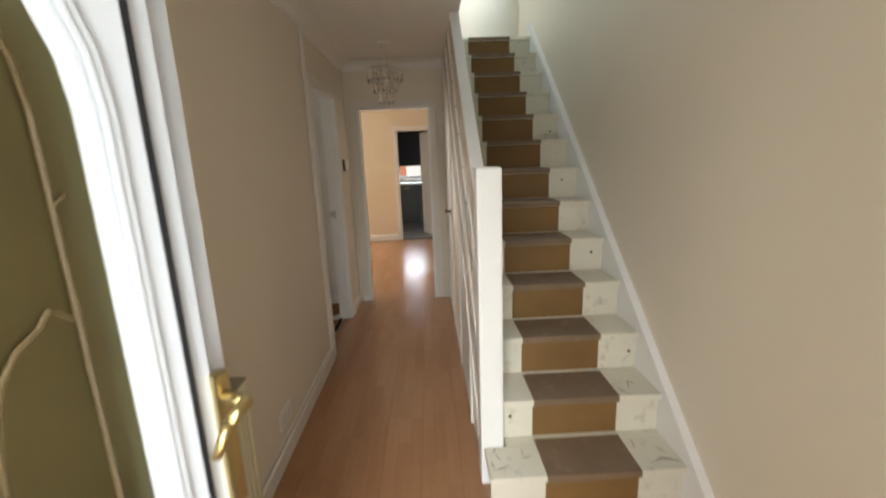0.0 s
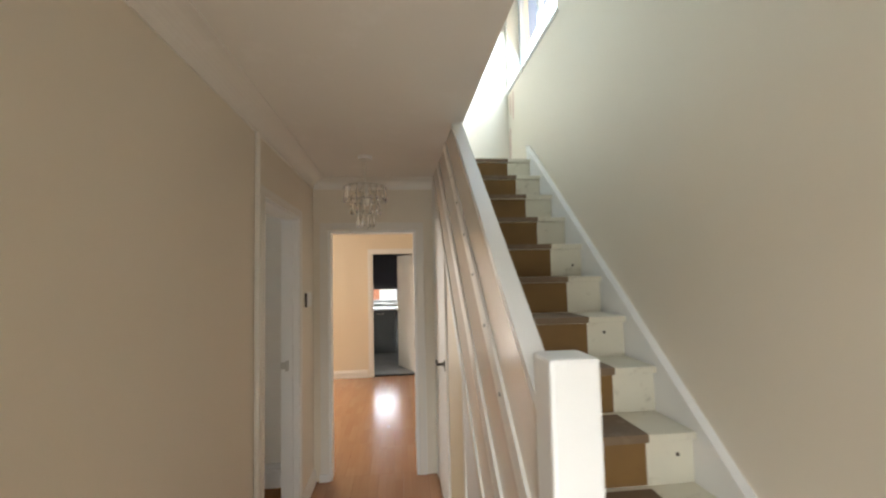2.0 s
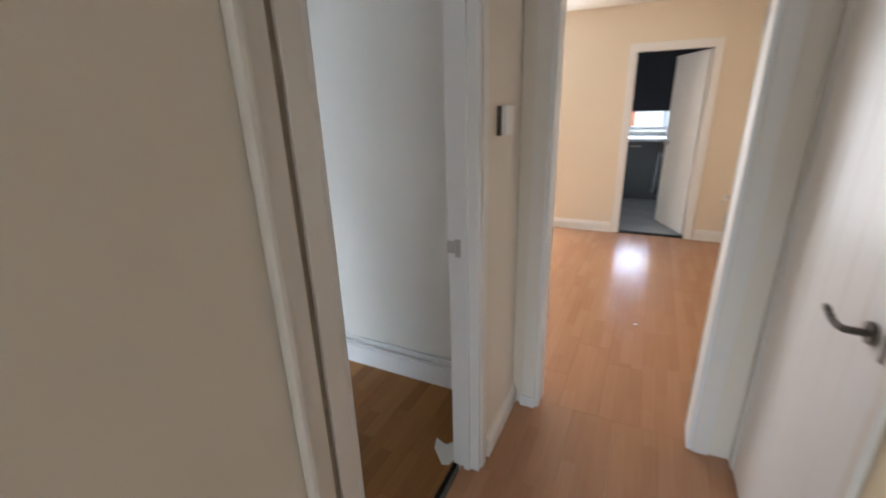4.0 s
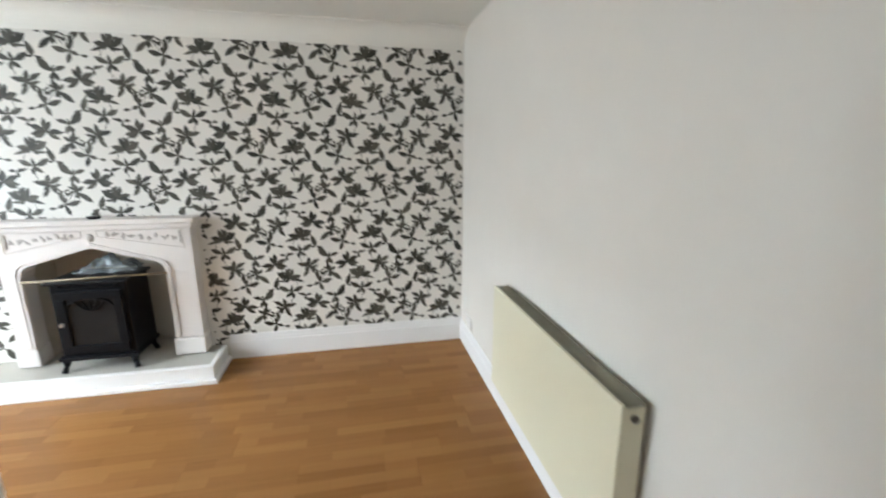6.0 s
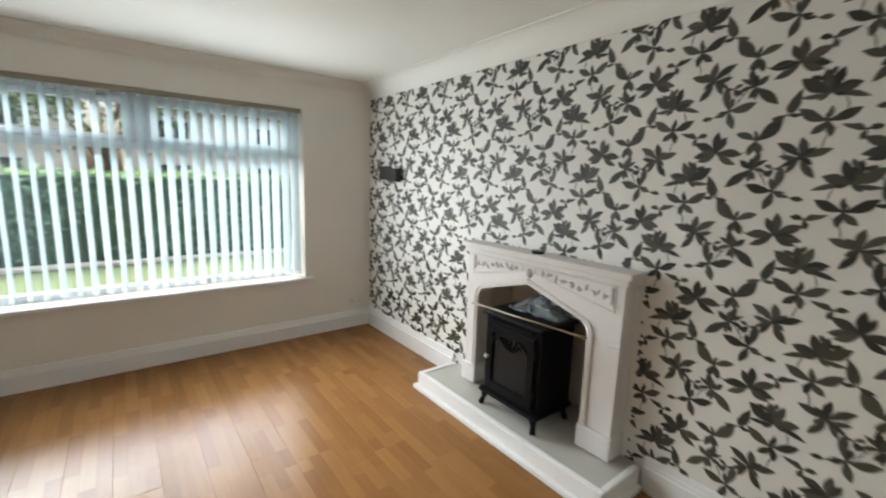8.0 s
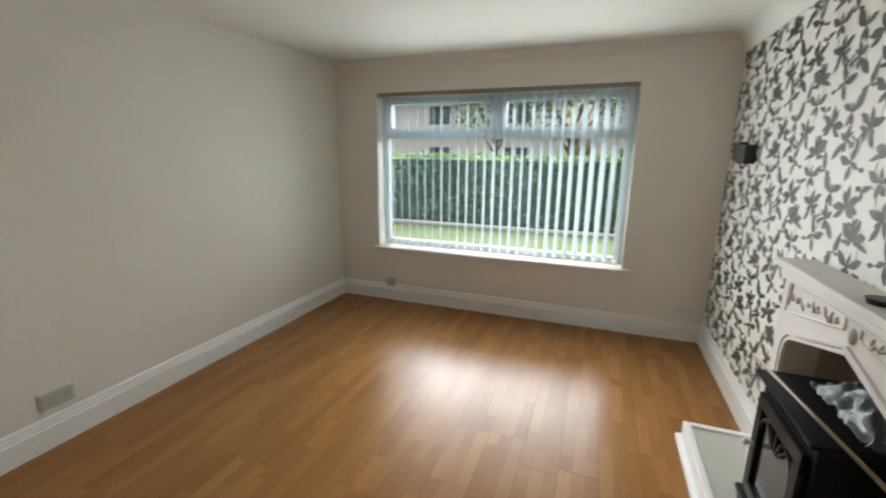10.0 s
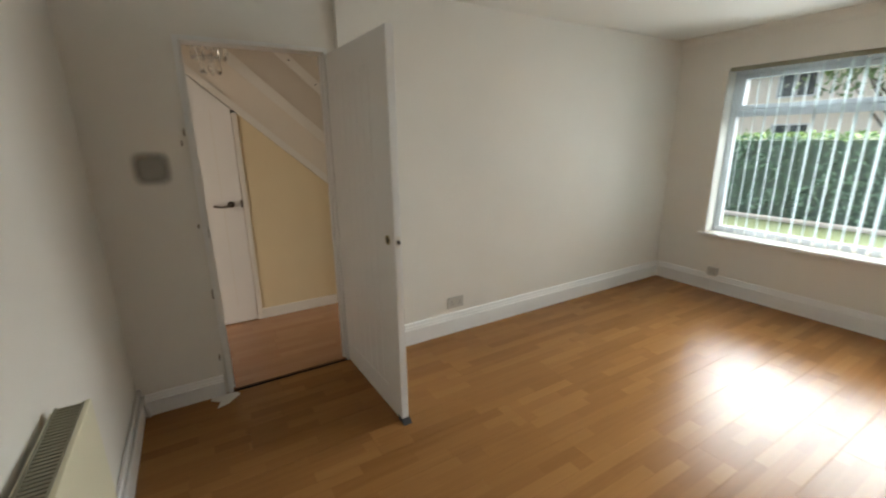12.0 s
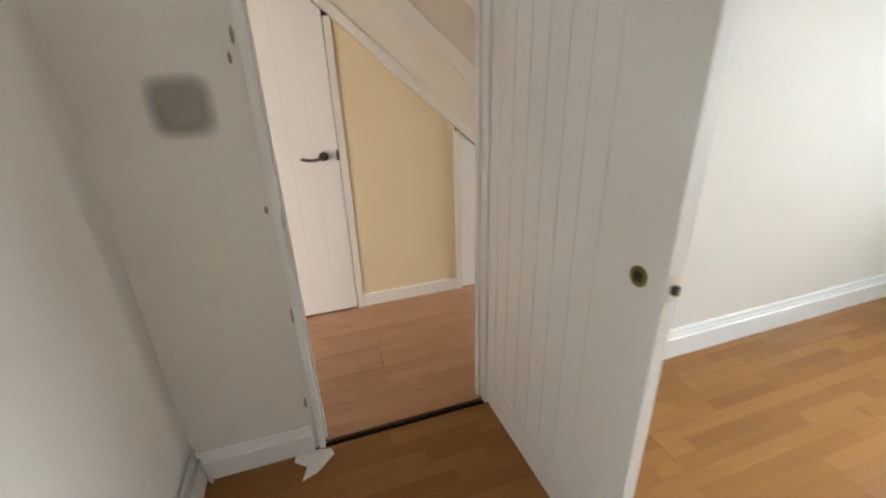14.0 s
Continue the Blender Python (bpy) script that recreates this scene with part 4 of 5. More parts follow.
gr = rpart("top_grille", boxes((RX0 + 0.004, RX1 - 0.004, RYF + 0.014, RYF + 0.020, RZ1 - 0.014, RZ1 - 0.002), (RX0 + 0.004, RX1 - 0.004, RYB - 0.016, RYB - 0.010, RZ1 - 0.014, RZ1 - 0.002)), M_GRILLE, "olive-grey slotted top grille")
bm = bmesh.new()
for k in range(76):
    x = RX0 + 0.012 + k * (RX1 - RX0 - 0.024) / 75
    box(bm, x - 0.0045, x + 0.0045, RYF + 0.020, RYB - 0.016, RZ1 - 0.012, RZ1 - 0.004)
q = part("grille_slats", bm, M_GRILLE)
q.parent = gr
rpart("convector", boxes((RX0 + 0.03, RX1 - 0.03, RYF + 0.02, RYB - 0.018, RZ0 + 0.02, RZ1 - 0.03)), M_GRILLE)
bm = bmesh.new()
tube(bm, (RX1 - 0.005, RYF + 0.045, RZ1 - 0.045), (RX1 + 0.008, RYF + 0.045, RZ1 - 0.045), 0.012, seg=12)
rpart("air_vent", bm, M_DARKMETAL)
bm = bmesh.new()
tube(bm, (RX1, RYF + 0.045, RZ0 + 0.035), (RX1 + 0.04, RYF + 0.045, RZ0 + 0.035), 0.010, seg=10)
tube(bm, (RX1 + 0.045, RYF + 0.045, RZ0 - 0.02), (RX1 + 0.045, RYF + 0.045, RZ0 + 0.055), 0.013, seg=12)
rpart("valve", bm, M_STEEL, "steel radiator valve", True)
bm = bmesh.new()
tube(bm, (RX1 + 0.045, RYF + 0.045, RZ0 + 0.055), (RX1 + 0.045, RYF + 0.045, RZ0 + 0.10), 0.014, 0.012, seg=12)
rpart("valve_cap", bm, M_PLASTIC, smooth=True)
bm = bmesh.new()
pz = 0.185
tube(bm, (RX1 + 0.045, RYF + 0.045, RZ0 - 0.02), (RX1 + 0.045, LY1 - 0.03, pz), 0.0075, seg=10)
tube(bm, (RX1 + 0.045, LY1 - 0.016, pz), (LX1 - 0.03, LY1 - 0.016, pz - 0.005), 0.0075, seg=10)
tube(bm, (RX0 - 0.04, LY1 - 0.016, pz - 0.012), (LX1 - 0.05, LY1 - 0.032, 0.145), 0.0075, seg=10)
tube(bm, (LX1 - 0.03, LY1 - 0.016, pz - 0.005), (LX1 - 0.03, LY1 - 0.04, 0.0), 0.0075, seg=10)
tagged(part("heating_pipe", bm, M_GLOSS, smooth=True), "white painted heating pipe running along the skirting", "pipe")


# ---- doors ----
def lever(parent, at, along, out, mat, rose=0.026, length=0.12):
    """A lever handle: rose, neck and lever, at a place, pointing along, standing out."""
    a, d, o = Vector(at), Vector(along), Vector(out)
    bm = bmesh.new()
    tube(bm, a, a + o * 0.008, rose, seg=20)
    tube(bm, a, a + o * 0.045, 0.009, seg=10)
    h = part("door_handle", bm, mat, parent, smooth=False)
    bm = bmesh.new()
    pts = [a + o * 0.045 + d * (length * t) - Vector((0, 0, 0.012 * math.sin(t * 3.1))) for t in (0, 0.2, 0.4, 0.6, 0.8, 1.0)]
    for p, q in zip(pts, pts[1:]):
        tube(bm, p, q, 0.0085, seg=10)
    ball(bm, pts[-1], 0.0085)
    part("lever", bm, mat, h, smooth=True)
    return h


# living room door, standing open at a right angle; leaf local: x from the hinge, y thickness
ld = tagged(part("door_1", boxes((0, 0.855, -0.018, 0.018, 0.012, 2.015), bevel=0.003), M_GLOSS), "white boarded interior door standing open, its handle removed", "door", kind="structure")
GROOVES = [0.10, 0.19, 0.28, 0.37, 0.46, 0.55, 0.64]
ld.location = (-0.085, 3.553, 0)
ld.rotation_euler = (0, 0, radians(181.8))
for i in range(8):
    xa = 0.02 if i == 0 else GROOVES[i - 1] + 0.0028
    xb = 0.70 if i == 7 else GROOVES[i] - 0.0028
    if i in (0, 7):
        continue
    for s in (-1, 1):
        part("panel_board", boxes((xa, xb, min(s * 0.018, s * 0.0205), max(s * 0.018, s * 0.0205), 0.16, 1.88), bevel=0.0012), M_GLOSS, ld)
part("stile", boxes((0.70, 0.855, -0.0205, -0.018, 0.012, 2.0), (0.70, 0.855, 0.018, 0.0205, 0.012, 2.0), bevel=0.001), M_GLOSS, ld)
part("stile", boxes((0.0, 0.10, -0.0205, -0.018, 0.012, 2.0), (0.0, 0.10, 0.018, 0.0205, 0.012, 2.0), bevel=0.001), M_GLOSS, ld)
part("rail", boxes((0.10, 0.70, -0.0205, -0.018, 1.884, 2.0), (0.10, 0.70, 0.018, 0.0205, 1.884, 2.0), bevel=0.001), M_GLOSS, ld)
part("rail", boxes((0.10, 0.70, -0.0205, -0.018, 0.012, 0.156), (0.10, 0.70, 0.018, 0.0205, 0.012, 0.156), bevel=0.001), M_GLOSS, ld)
bm = bmesh.new()
tube(bm, (0.782, -0.0225, 1.03), (0.782, 0.0225, 1.03), 0.025, seg=20)
hole = part("handle_hole", bm, M_RINGBRASS, ld, "tarnished brass ring of a missing handle")
bm = bmesh.new()
tube(bm, (0.782, -0.0235, 1.03), (0.782, 0.0235, 1.03), 0.014, seg=16)
part("hole_core", bm, M_BLACKPLASTIC, hole)
part("latch_plate", boxes((0.855, 0.857, -0.012, 0.012, 1.0, 1.06)), M_SATIN, ld)
part("latch", boxes((0.856, 0.87, -0.007, 0.007, 1.02, 1.04), bevel=0.002), M_DARKMETAL, ld)
for z in (0.25, 1.75):
    bm = bmesh.new()
    tube(bm, (-0.008, -0.02, z), (-0.008, -0.02, z + 0.08), 0.007, seg=10)
    part("hinge", bm, M_STEEL, ld)
bm = bmesh.new()
prism(bm, [(0.80, 0.0), (0.87, 0.0), (0.845, 0.02), (0.80, 0.03)], "y", -0.024, 0.024)
wedge = part("door_wedge", bm, M_BLACKPLASTIC)
wedge.matrix_world = Matrix.Translation(ld.location) @ Matrix.Rotation(radians(181.8), 4, "Z") @ Matrix.Translation((0.02, 0, 0))
tagged(wedge, "dark rubber door wedge under the open door", "door wedge")

# back room door, open against the side
bd = tagged(part("door_2", boxes((0, 0.70, -0.018, 0.018, 0.012, 1.985), bevel=0.003), M_GLOSS), "white interior door standing open into the back room", "door", kind="structure")
bd.location = (BX1 - 0.004, HY1 + 0.125, 0)
bd.rotation_euler = (0, 0, radians(79))
lever(bd, (0.64, 0.018, 1.02), (-1, 0, 0), (0, 1, 0), M_STEEL)
for z in (0.22, 1.0, 1.72):
    part("hinge", boxes((-0.012, 0.022, 0.0182, 0.022, z, z + 0.085), bevel=0.001), M_STEEL, bd)

kd = tagged(part("door_3", boxes((0, 0.68, -0.018, 0.018, 0.012, 1.97), bevel=0.003), M_GLOSS), "white kitchen door standing half open", "door", kind="structure")
kd.location = (KX1 - 0.024, BRY1 + 0.125, 0)
kd.rotation_euler = (0, 0, radians(114))
lever(kd, (0.62, 0.018, 1.0), (-1, 0, 0), (0, 1, 0), M_STEEL)

# front door, white uPVC with an arched glazed panel
GX0, GX1, GZ0, GZS = 0.11, 0.70, 0.30, 1.56
GR = (GX1 - GX0) / 2
bm = boxes((0, GX0, -0.03, 0.012, 0.03, 2.03), (GX1, 0.754, -0.03, 0.012, 0.03, 2.03), (0.763, 0.790, -0.020, 0.012, 0.03, 2.03), (GX0, GX1, -0.03, 0.012, 0.03, GZ0), (0, GX0, 0.012, 0.03, 0.03, 2.03), (GX1, 0.835, 0.012, 0.03, 0.03, 2.03), (GX0, GX1, 0.012, 0.03, 0.03, GZ0))
crown = [(GX1, GZS), (GX1, 2.03), (GX0, 2.03), (GX0, GZS)] + [((GX0 + GX1) / 2 - GR * math.cos(math.pi * k / 16), GZS + GR * 0.95 * math.sin(math.pi * k / 16)) for k in range(1, 16)]
prism(bm, crown, "y", -0.03, 0.03)
fd = tagged(part("door_4", bm, M_UPVC), "white uPVC front door standing open, with arched leaded glass", "door", kind="structure")
FD_HINGE = (0.075, 0.34)
fd.location = (FD_HINGE[0], FD_HINGE[1], 0)
fd.rotation_euler = (0, 0, radians(61.4))


def arch(grow):
    r = (GX1 - GX0) / 2 + grow
    cx = (GX0 + GX1) / 2
    pts = [(GX0 - grow, GZ0 - grow), (GX1 + grow, GZ0 - grow)]
    for k in range(17):
        a = math.pi * k / 16
        pts.append((cx + r * math.cos(a), GZS + r * 0.95 * math.sin(a)))
    return pts


for s in (-1, 1):
    for lo, hi, th in ((0.0, 0.028, 0.004), (0.001, 0.008, 0.008), (0.010, 0.017, 0.010), (0.019, 0.027, 0.007)):
        bm = bmesh.new()
        inner, outer = arch(lo), arch(hi)
        k = len(inner)
        y0, y1 = s * 0.03, s * (0.03 + th)
        ring = [[bm.verts.new((p[0], y, p[1])) for p in loop] for y in (y0, y1) for loop in (inner, outer)]
        for i in range(k):
            j = (i + 1) % k
            bm.faces.new((ring[2][i], ring[2][j], ring[3][j], ring[3][i]))
            bm.faces.new((ring[0][i], ring[0][j], ring[2][j], ring[2][i]))
            bm.faces.new((ring[1][i], ring[1][j], ring[3][j], ring[3][i]))
        bmesh.ops.recalc_face_normals(bm, faces=bm.faces[:])
        part("fluted_moulding", bm, M_UPVC, fd)
    bm = bmesh.new()
    if s == 1:
        prism(bm, arch(0.0), "y", -0.004, 0.004)
        q = part("glass_panel", bm, M_OBSCURE, fd, "obscured olive-tinted door glass")
        bm = bmesh.new()
    cx = (GX0 + GX1) / 2
    border = arch(-0.037)
    for p, q in zip(border, border[1:] + border[:1]):
        tube(bm, (p[0], s * 0.006, p[1]), (q[0], s * 0.006, q[1]), 0.0026, seg=6)
    for sg in (-1, 1):
        for z in (1.46, 1.06):
            tube(bm, (cx + sg * 0.258, s * 0.006, z), (cx + sg * 0.272, s * 0.006, z + 0.012), 0.0022, seg=6)
        scroll = [(0.235, 1.352), (0.224, 1.334), (0.203, 1.318), (0.184, 1.286), (0.172, 1.235), (0.168, 1.18), (0.166, 1.0), (0.15, 0.8), (0.10, 0.6), (0.03, 0.5)]
        for p, q in zip(scroll, scroll[1:]):
            tube(bm, (cx + sg * p[0], s * 0.006, p[1]), (cx + sg * q[0], s * 0.006, q[1]), 0.0034, seg=6)
        tube(bm, (cx + sg * 0.235, s * 0.006, 1.352), (cx + sg * 0.258, s * 0.006, 1.33), 0.0018, seg=6)
    part("leading", bm, M_OLDBRASS, fd, "brass-coloured leading")
part("weather_seal", boxes((0.754, 0.763, -0.0305, 0.01, 0.03, 2.03)), M_SEAL, fd)
part("lock_plate", boxes((0.835, 0.838, 0.014, 0.028, 0.90, 1.20), bevel=0.001), M_BRASS, fd, "brass lock plate on the door edge")
hp = part("handle_plate", boxes((0.788, 0.812, -0.034, -0.012, 0.98, 1.20), bevel=0.006), M_BRASS, fd, "brass handle plate")
bm = bmesh.new()
tube(bm, (0.800, -0.034, 1.165), (0.800, -0.078, 1.165), 0.009, seg=12)
tube(bm, (0.800, -0.078, 1.165), (0.772, -0.076, 1.150), 0.010, 0.009, seg=12)
tube(bm, (0.772, -0.076, 1.150), (0.752, -0.066, 1.105), 0.009, 0.007, seg=12)
ball(bm, (0.800, -0.078, 1.165), 0.010)
part("lever", bm, M_BRASS, hp, smooth=True)
ff = casing_y("trim_front_doorway", HY0, 1, 0.06, 0.98, 2.08, M_UPVC, "white uPVC front door frame", w=0.05)
part("sill_bar", boxes((0.06, 0.98, 0.10, HY0, -0.012, 0.02), bevel=0.004), M_STEEL, ff)


# ---- staircase ----
stairs = thing("staircase", "white painted wooden stairs with a bare brown strip up the middle", "stairs", at=(1.45, NOSE, 0))


def stpart(name, bm, mat, label="", smooth=False):
    ob = part(name, bm, mat, None, label, smooth)
    ob.parent = stairs
    ob.matrix_parent_inverse = Matrix.Translation((-1.45, -NOSE, 0))
    return ob


SX0, SX1, CX0, CX1 = 1.042, 1.826, 1.235, 1.63
for k in range(1, 14):
    y, z = NOSE + RUN * (k - 1), RISE * k
    x0 = 1.095 if k == 1 else SX0
    deep = RUN + 0.028
    t = stpart("tread", boxes(*(((1.0, SX1, y, y + 0.195, z - 0.03, z), (1.10, SX1, y + 0.195, y + deep, z - 0.03, z)) if k == 1 else ((SX0, SX1, y, y + deep, z - 0.03, z),)), bevel=0.004), M_STEP)
    q = part("bare_strip", boxes((CX0, CX1, y + 0.0015, y + deep - 0.03, z, z + 0.0025), (CX0, CX1, y - 0.0025, y, z - 0.028, z + 0.0025)), M_TREAD, t, "worn greyish brown unpainted tread strip")
    r = stpart("riser", boxes((x0 if k > 1 else 1.005, SX1, y + 0.026, y + 0.044, z - RISE if k > 1 else 0, z - 0.03)), M_STEP)
    q = part("bare_strip", boxes((CX0, CX1, y + 0.0232, y + 0.026, (z - RISE if k > 1 else 0) + 0.003, z - 0.030)), M_RISER, r, "bare tawny brown riser strip")
# string board along the wall, its top edge a rounded bead
sl = RISE / RUN


def line(y, c):
    return c + sl * (y - NOSE)


bm = bmesh.new()
ya, yb = NOSE - 0.16, NOSE + RUN * 12 + 0.10
prism(bm, [(ya, 0.0), (ya, line(ya, 0.235)), (yb, line(yb, 0.235)), (yb, line(yb, -0.12)), (NOSE + 0.2, 0.0)], "x", SX1, HX1 - 0.001)
stpart("wall_string", bm, M_GLOSS)
bm = bmesh.new()
prism(bm, [(ya, line(ya, 0.235)), (ya, line(ya, 0.262)), (yb, line(yb, 0.262)), (yb, line(yb, 0.235))], "x", SX1 - 0.006, HX1 - 0.001)
stpart("string_bead", bm, M_GLOSS)
# dark scuffs rubbed into the lowest painted treads
rs = random.Random(21)
for k, x0, x1, count in ((1, 1.02, 1.20, 6), (1, 1.65, 1.81, 5), (2, 1.66, 1.81, 3)):
    y, z = NOSE + RUN * (k - 1), RISE * k
    for j in range(count):
        cx, cy, a = rs.uniform(x0, x1), y + rs.uniform(0.03, 0.18), rs.uniform(0.2, 2.9)
        ln, wd = rs.uniform(0.02, 0.05), rs.uniform(0.002, 0.005)
        bm = bmesh.new()
        dx, dy = math.cos(a) * ln, math.sin(a) * ln
        prism(bm, [(cx - dx, cy - dy), (cx + dy * wd / ln, cy - dx * wd / ln), (cx + dx, cy + dy), (cx - dy * wd / ln, cy + dx * wd / ln)], "z", z - 0.001, z + 0.0006)
        stpart("scuff", bm, M_SCUFF)
# nails left on the risers
for k, x, dz in ((3, 1.79, 0.08), (9, 1.77, 0.10), (5, 1.76, 0.06), (2, 1.13, 0.06), (7, 1.72, 0.05)):
    bm = bmesh.new()
    y = NOSE + RUN * (k - 1) + 0.026
    tube(bm, (x, y + 0.001, RISE * k - dz - 0.03), (x, y - 0.003, RISE * k - dz - 0.03), 0.008, seg=10)
    stpart("screw_hole", bm, M_DARKMETAL)

# ---- stair panelling with cupboards ----
SLOPE = 0.885


def pl(y, a):
    return a + SLOPE * (y - 2.12)


def yat(z, a):
    return 2.12 + (z - a) / SLOPE


def hl(y, a):
    """Underside of the handrail, at the pitch of the stairs."""
    return 2.42 + a + 0.85 * (y - 3.52)


def yhat(z, a):
    return 3.52 + (z - 2.42 - a) / 0.85


pan = thing("stair_panelling", "glossy panelled stair balustrade with white sloping rails", "balustrade", at=(PX, 3.4, 0))


def ppart(name, bm, mat, label="", smooth=False):
    ob = part(name, bm, mat, None, label, smooth)
    ob.parent = pan
    ob.matrix_parent_inverse = Matrix.Translation((-PX, -3.4, 0))
    return ob


YN = 2.225
T1 = CEIL - 0.002
# sloping sheet: from the cupboard line to the handrail
bm = bmesh.new()
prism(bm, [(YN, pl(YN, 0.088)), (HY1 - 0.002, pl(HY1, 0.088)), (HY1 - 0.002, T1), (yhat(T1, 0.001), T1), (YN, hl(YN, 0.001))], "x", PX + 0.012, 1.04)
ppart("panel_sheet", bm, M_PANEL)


def slope_strip(name, a0, a1, x0, x1, mat, label=""):
    bm = bmesh.new()
    y0 = YN
    ye = HY1 - 0.003
    top = T1
    pts = [(y0, pl(y0, a0))]
    if pl(ye, a0) < top:
        pts += [(ye, pl(ye, a0)), (ye, min(top, pl(ye, a1)))]
        if pl(ye, a1) > top:
            pts += [(yat(top, a1), top)]
    else:
        pts += [(yat(top, a0), top), (yat(top, a1), top)]
    pts += [(y0, pl(y0, a1))]
    prism(bm, pts, "x", x0, x1)
    return ppart(name, bm, mat, label)


bm = bmesh.new()
prism(bm, [(YN, hl(YN, 0)), (yhat(T1, 0), T1), (yhat(T1, 0.035), T1), (YN, hl(YN, 0.035))], "x", PX + 0.004, 1.046)
ppart("handrail", bm, M_GLOSS, "white gloss handrail")
slope_strip("middle_rail", 0.835, 0.93, PX + 0.002, PX + 0.013, M_SATIN, label="white sloping rail with screw marks")
slope_strip("lower_rail", 0.43, 0.535, PX + 0.002, PX + 0.013, M_SATIN)
slope_strip("string_face", 0.158, 0.43, PX + 0.006, PX + 0.0125, M_STRING)
slope_strip("string_trim", 0.088, 0.158, PX - 0.002, PX + 0.013, M_SATIN)
for k in range(6):
    y = 2.55 + k * 0.2
    bm = bmesh.new()
    tube(bm, (PX - 0.001, y, pl(y, 0.885)), (PX + 0.004, y, pl(y, 0.885)), 0.007, seg=8)
    ppart("screw", bm, M_DARKMETAL)
POSTS = [4.005, 3.295, 2.6]
for y in POSTS:
    ppart("post", boxes((PX - 0.002, 1.03, y - 0.02, y + 0.02, 0, pl(y - 0.02, 0.088)), bevel=0.003), M_SATIN)
ppart("end_post", boxes((PX - 0.002, 1.03, 4.775, HY1 - 0.003, 0, T1), bevel=0.003), M_SATIN)
bm = bmesh.new()
prism(bm, [(3.307, 0.09), (3.985, 0.09), (3.985, pl(3.985, 0.086)), (3.307, pl(3.307, 0.086))], "x", PX + 0.012, 1.03)
ppart("cream_panel", bm, M_CREAM_PANEL, "cream painted cupboard panel")
ppart("panel_plinth", boxes((PX + 0.002, 1.03, 3.307, 3.985, 0, 0.09), bevel=0.004), M_SATIN)
bm = bmesh.new()
prism(bm, [(2.625, 0.012), (3.272, 0.012), (3.272, pl(3.272, 0.078)), (2.625, pl(2.625, 0.078))], "x", PX + 0.004, 1.03)
ppart("low_cupboard_door", bm, M_GLOSS, "low white sloping cupboard door")
bm = bmesh.new()
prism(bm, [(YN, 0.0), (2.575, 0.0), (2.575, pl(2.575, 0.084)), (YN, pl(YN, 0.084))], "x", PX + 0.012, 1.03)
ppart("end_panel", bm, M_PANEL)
bm = bmesh.new()
ys, ye = 4.03, 4.77
prism(bm, [(ys, 0.012), (ye, 0.012), (ye, pl(ye, 0.078)), (ys, pl(ys, 0.078))], "x", PX + 0.004, 1.03)
cd = ppart("cupboard_door", bm, M_GLOSS, "white boarded cupboard door with a sloping top")
for k in range(5):
    y = 4.17 + k * 0.12
    q = part("groove", boxes((PX + 0.0035, PX + 0.0045, y - 0.002, y + 0.002, 0.15, pl(y, -0.06))), M_SATIN, cd)
lever(cd, (PX + 0.004, 4.113, 1.028), (0, 1, 0), (-1, 0, 0), M_DARKMETAL)
part("latch_keep", boxes((PX - 0.006, PX - 0.002, 4.028, 4.042, 1.00, 1.06)), M_DARKMETAL, cd)
np_ = thing("newel_post", "square white gloss newel post with rounded top", "newel post", at=(1.038, 2.17, 0))
q = part("post", boxes((-0.052, 0.053, -0.05, 0.055, 0, 1.45), bevel=0.010), M_GLOSS, np_)


# ---- lamps with glass drops ----
def drop_lamp(at, radius, top, tiers, drops, label, gap=0.055):
    root = thing("pendant_lamp", label, "lamp", "glass drop lamps", at=at)
    x, y, z = 0, 0, 0
    bm = bmesh.new()
    tube(bm, (0, 0, -0.022), (0, 0, 0), 0.045, 0.05, 20)
    part("ceiling_rose", bm, M_PLASTIC, root, smooth=False)
    bm = bmesh.new()
    tube(bm, (0, 0, top), (0, 0, -0.02), 0.004, seg=8)
    part("cord", bm, M_PLASTIC, root)
    bm = bmesh.new()
    tube(bm, (0, 0, top - 0.06), (0, 0, top), 0.018, 0.015, 12)
    part("lampholder", bm, M_PLASTIC, root)
    bm = bmesh.new()
    ball(bm, (0, 0, top - 0.105), 0.028, (1, 1, 1.3))
    part("bulb", bm, M_PLASTIC, root, smooth=True)
    me = None
    for ti in range(tiers):
        r = radius * (1 - 0.30 * ti)
        zt = top - 0.01 - ti * gap
        bm = bmesh.new()
        for k in range(24):
            a0, a1 = 2 * math.pi * k / 24, 2 * math.pi * (k + 1) / 24
            tube(bm, (r * math.cos(a0), r * math.sin(a0), zt), (r * math.cos(a1), r * math.sin(a1), zt), 0.004, seg=6)
        for k in range(3):
            a = 2 * math.pi * k / 3 + ti
            tube(bm, (0, 0, zt + 0.012), (r * math.cos(a), r * math.sin(a), zt), 0.003, seg=6)
        ring = part("ring", bm, M_STEEL, root)
        if me is None:
            bm = bmesh.new()
            tube(bm, (0, 0, -0.085), (0, 0, -0.02), 0.011, 0.003, 6)
            tube(bm, (0, 0, -0.103), (0, 0, -0.085), 0.003, 0.011, 6)
            ball(bm, (0, 0, -0.012), 0.008, seg=6)
            me = mesh_from("glass_drop", bm, M_CRYSTAL)
        n = max(6, int(drops * r / radius))
        for k in range(n):
            a = 2 * math.pi * k / n + ti * 0.3
            d = new("glass_drop", me)
            d.parent = ring
            d.location = (r * math.cos(a), r * math.sin(a), zt)
            d.rotation_euler = (0, 0, a)
    return root


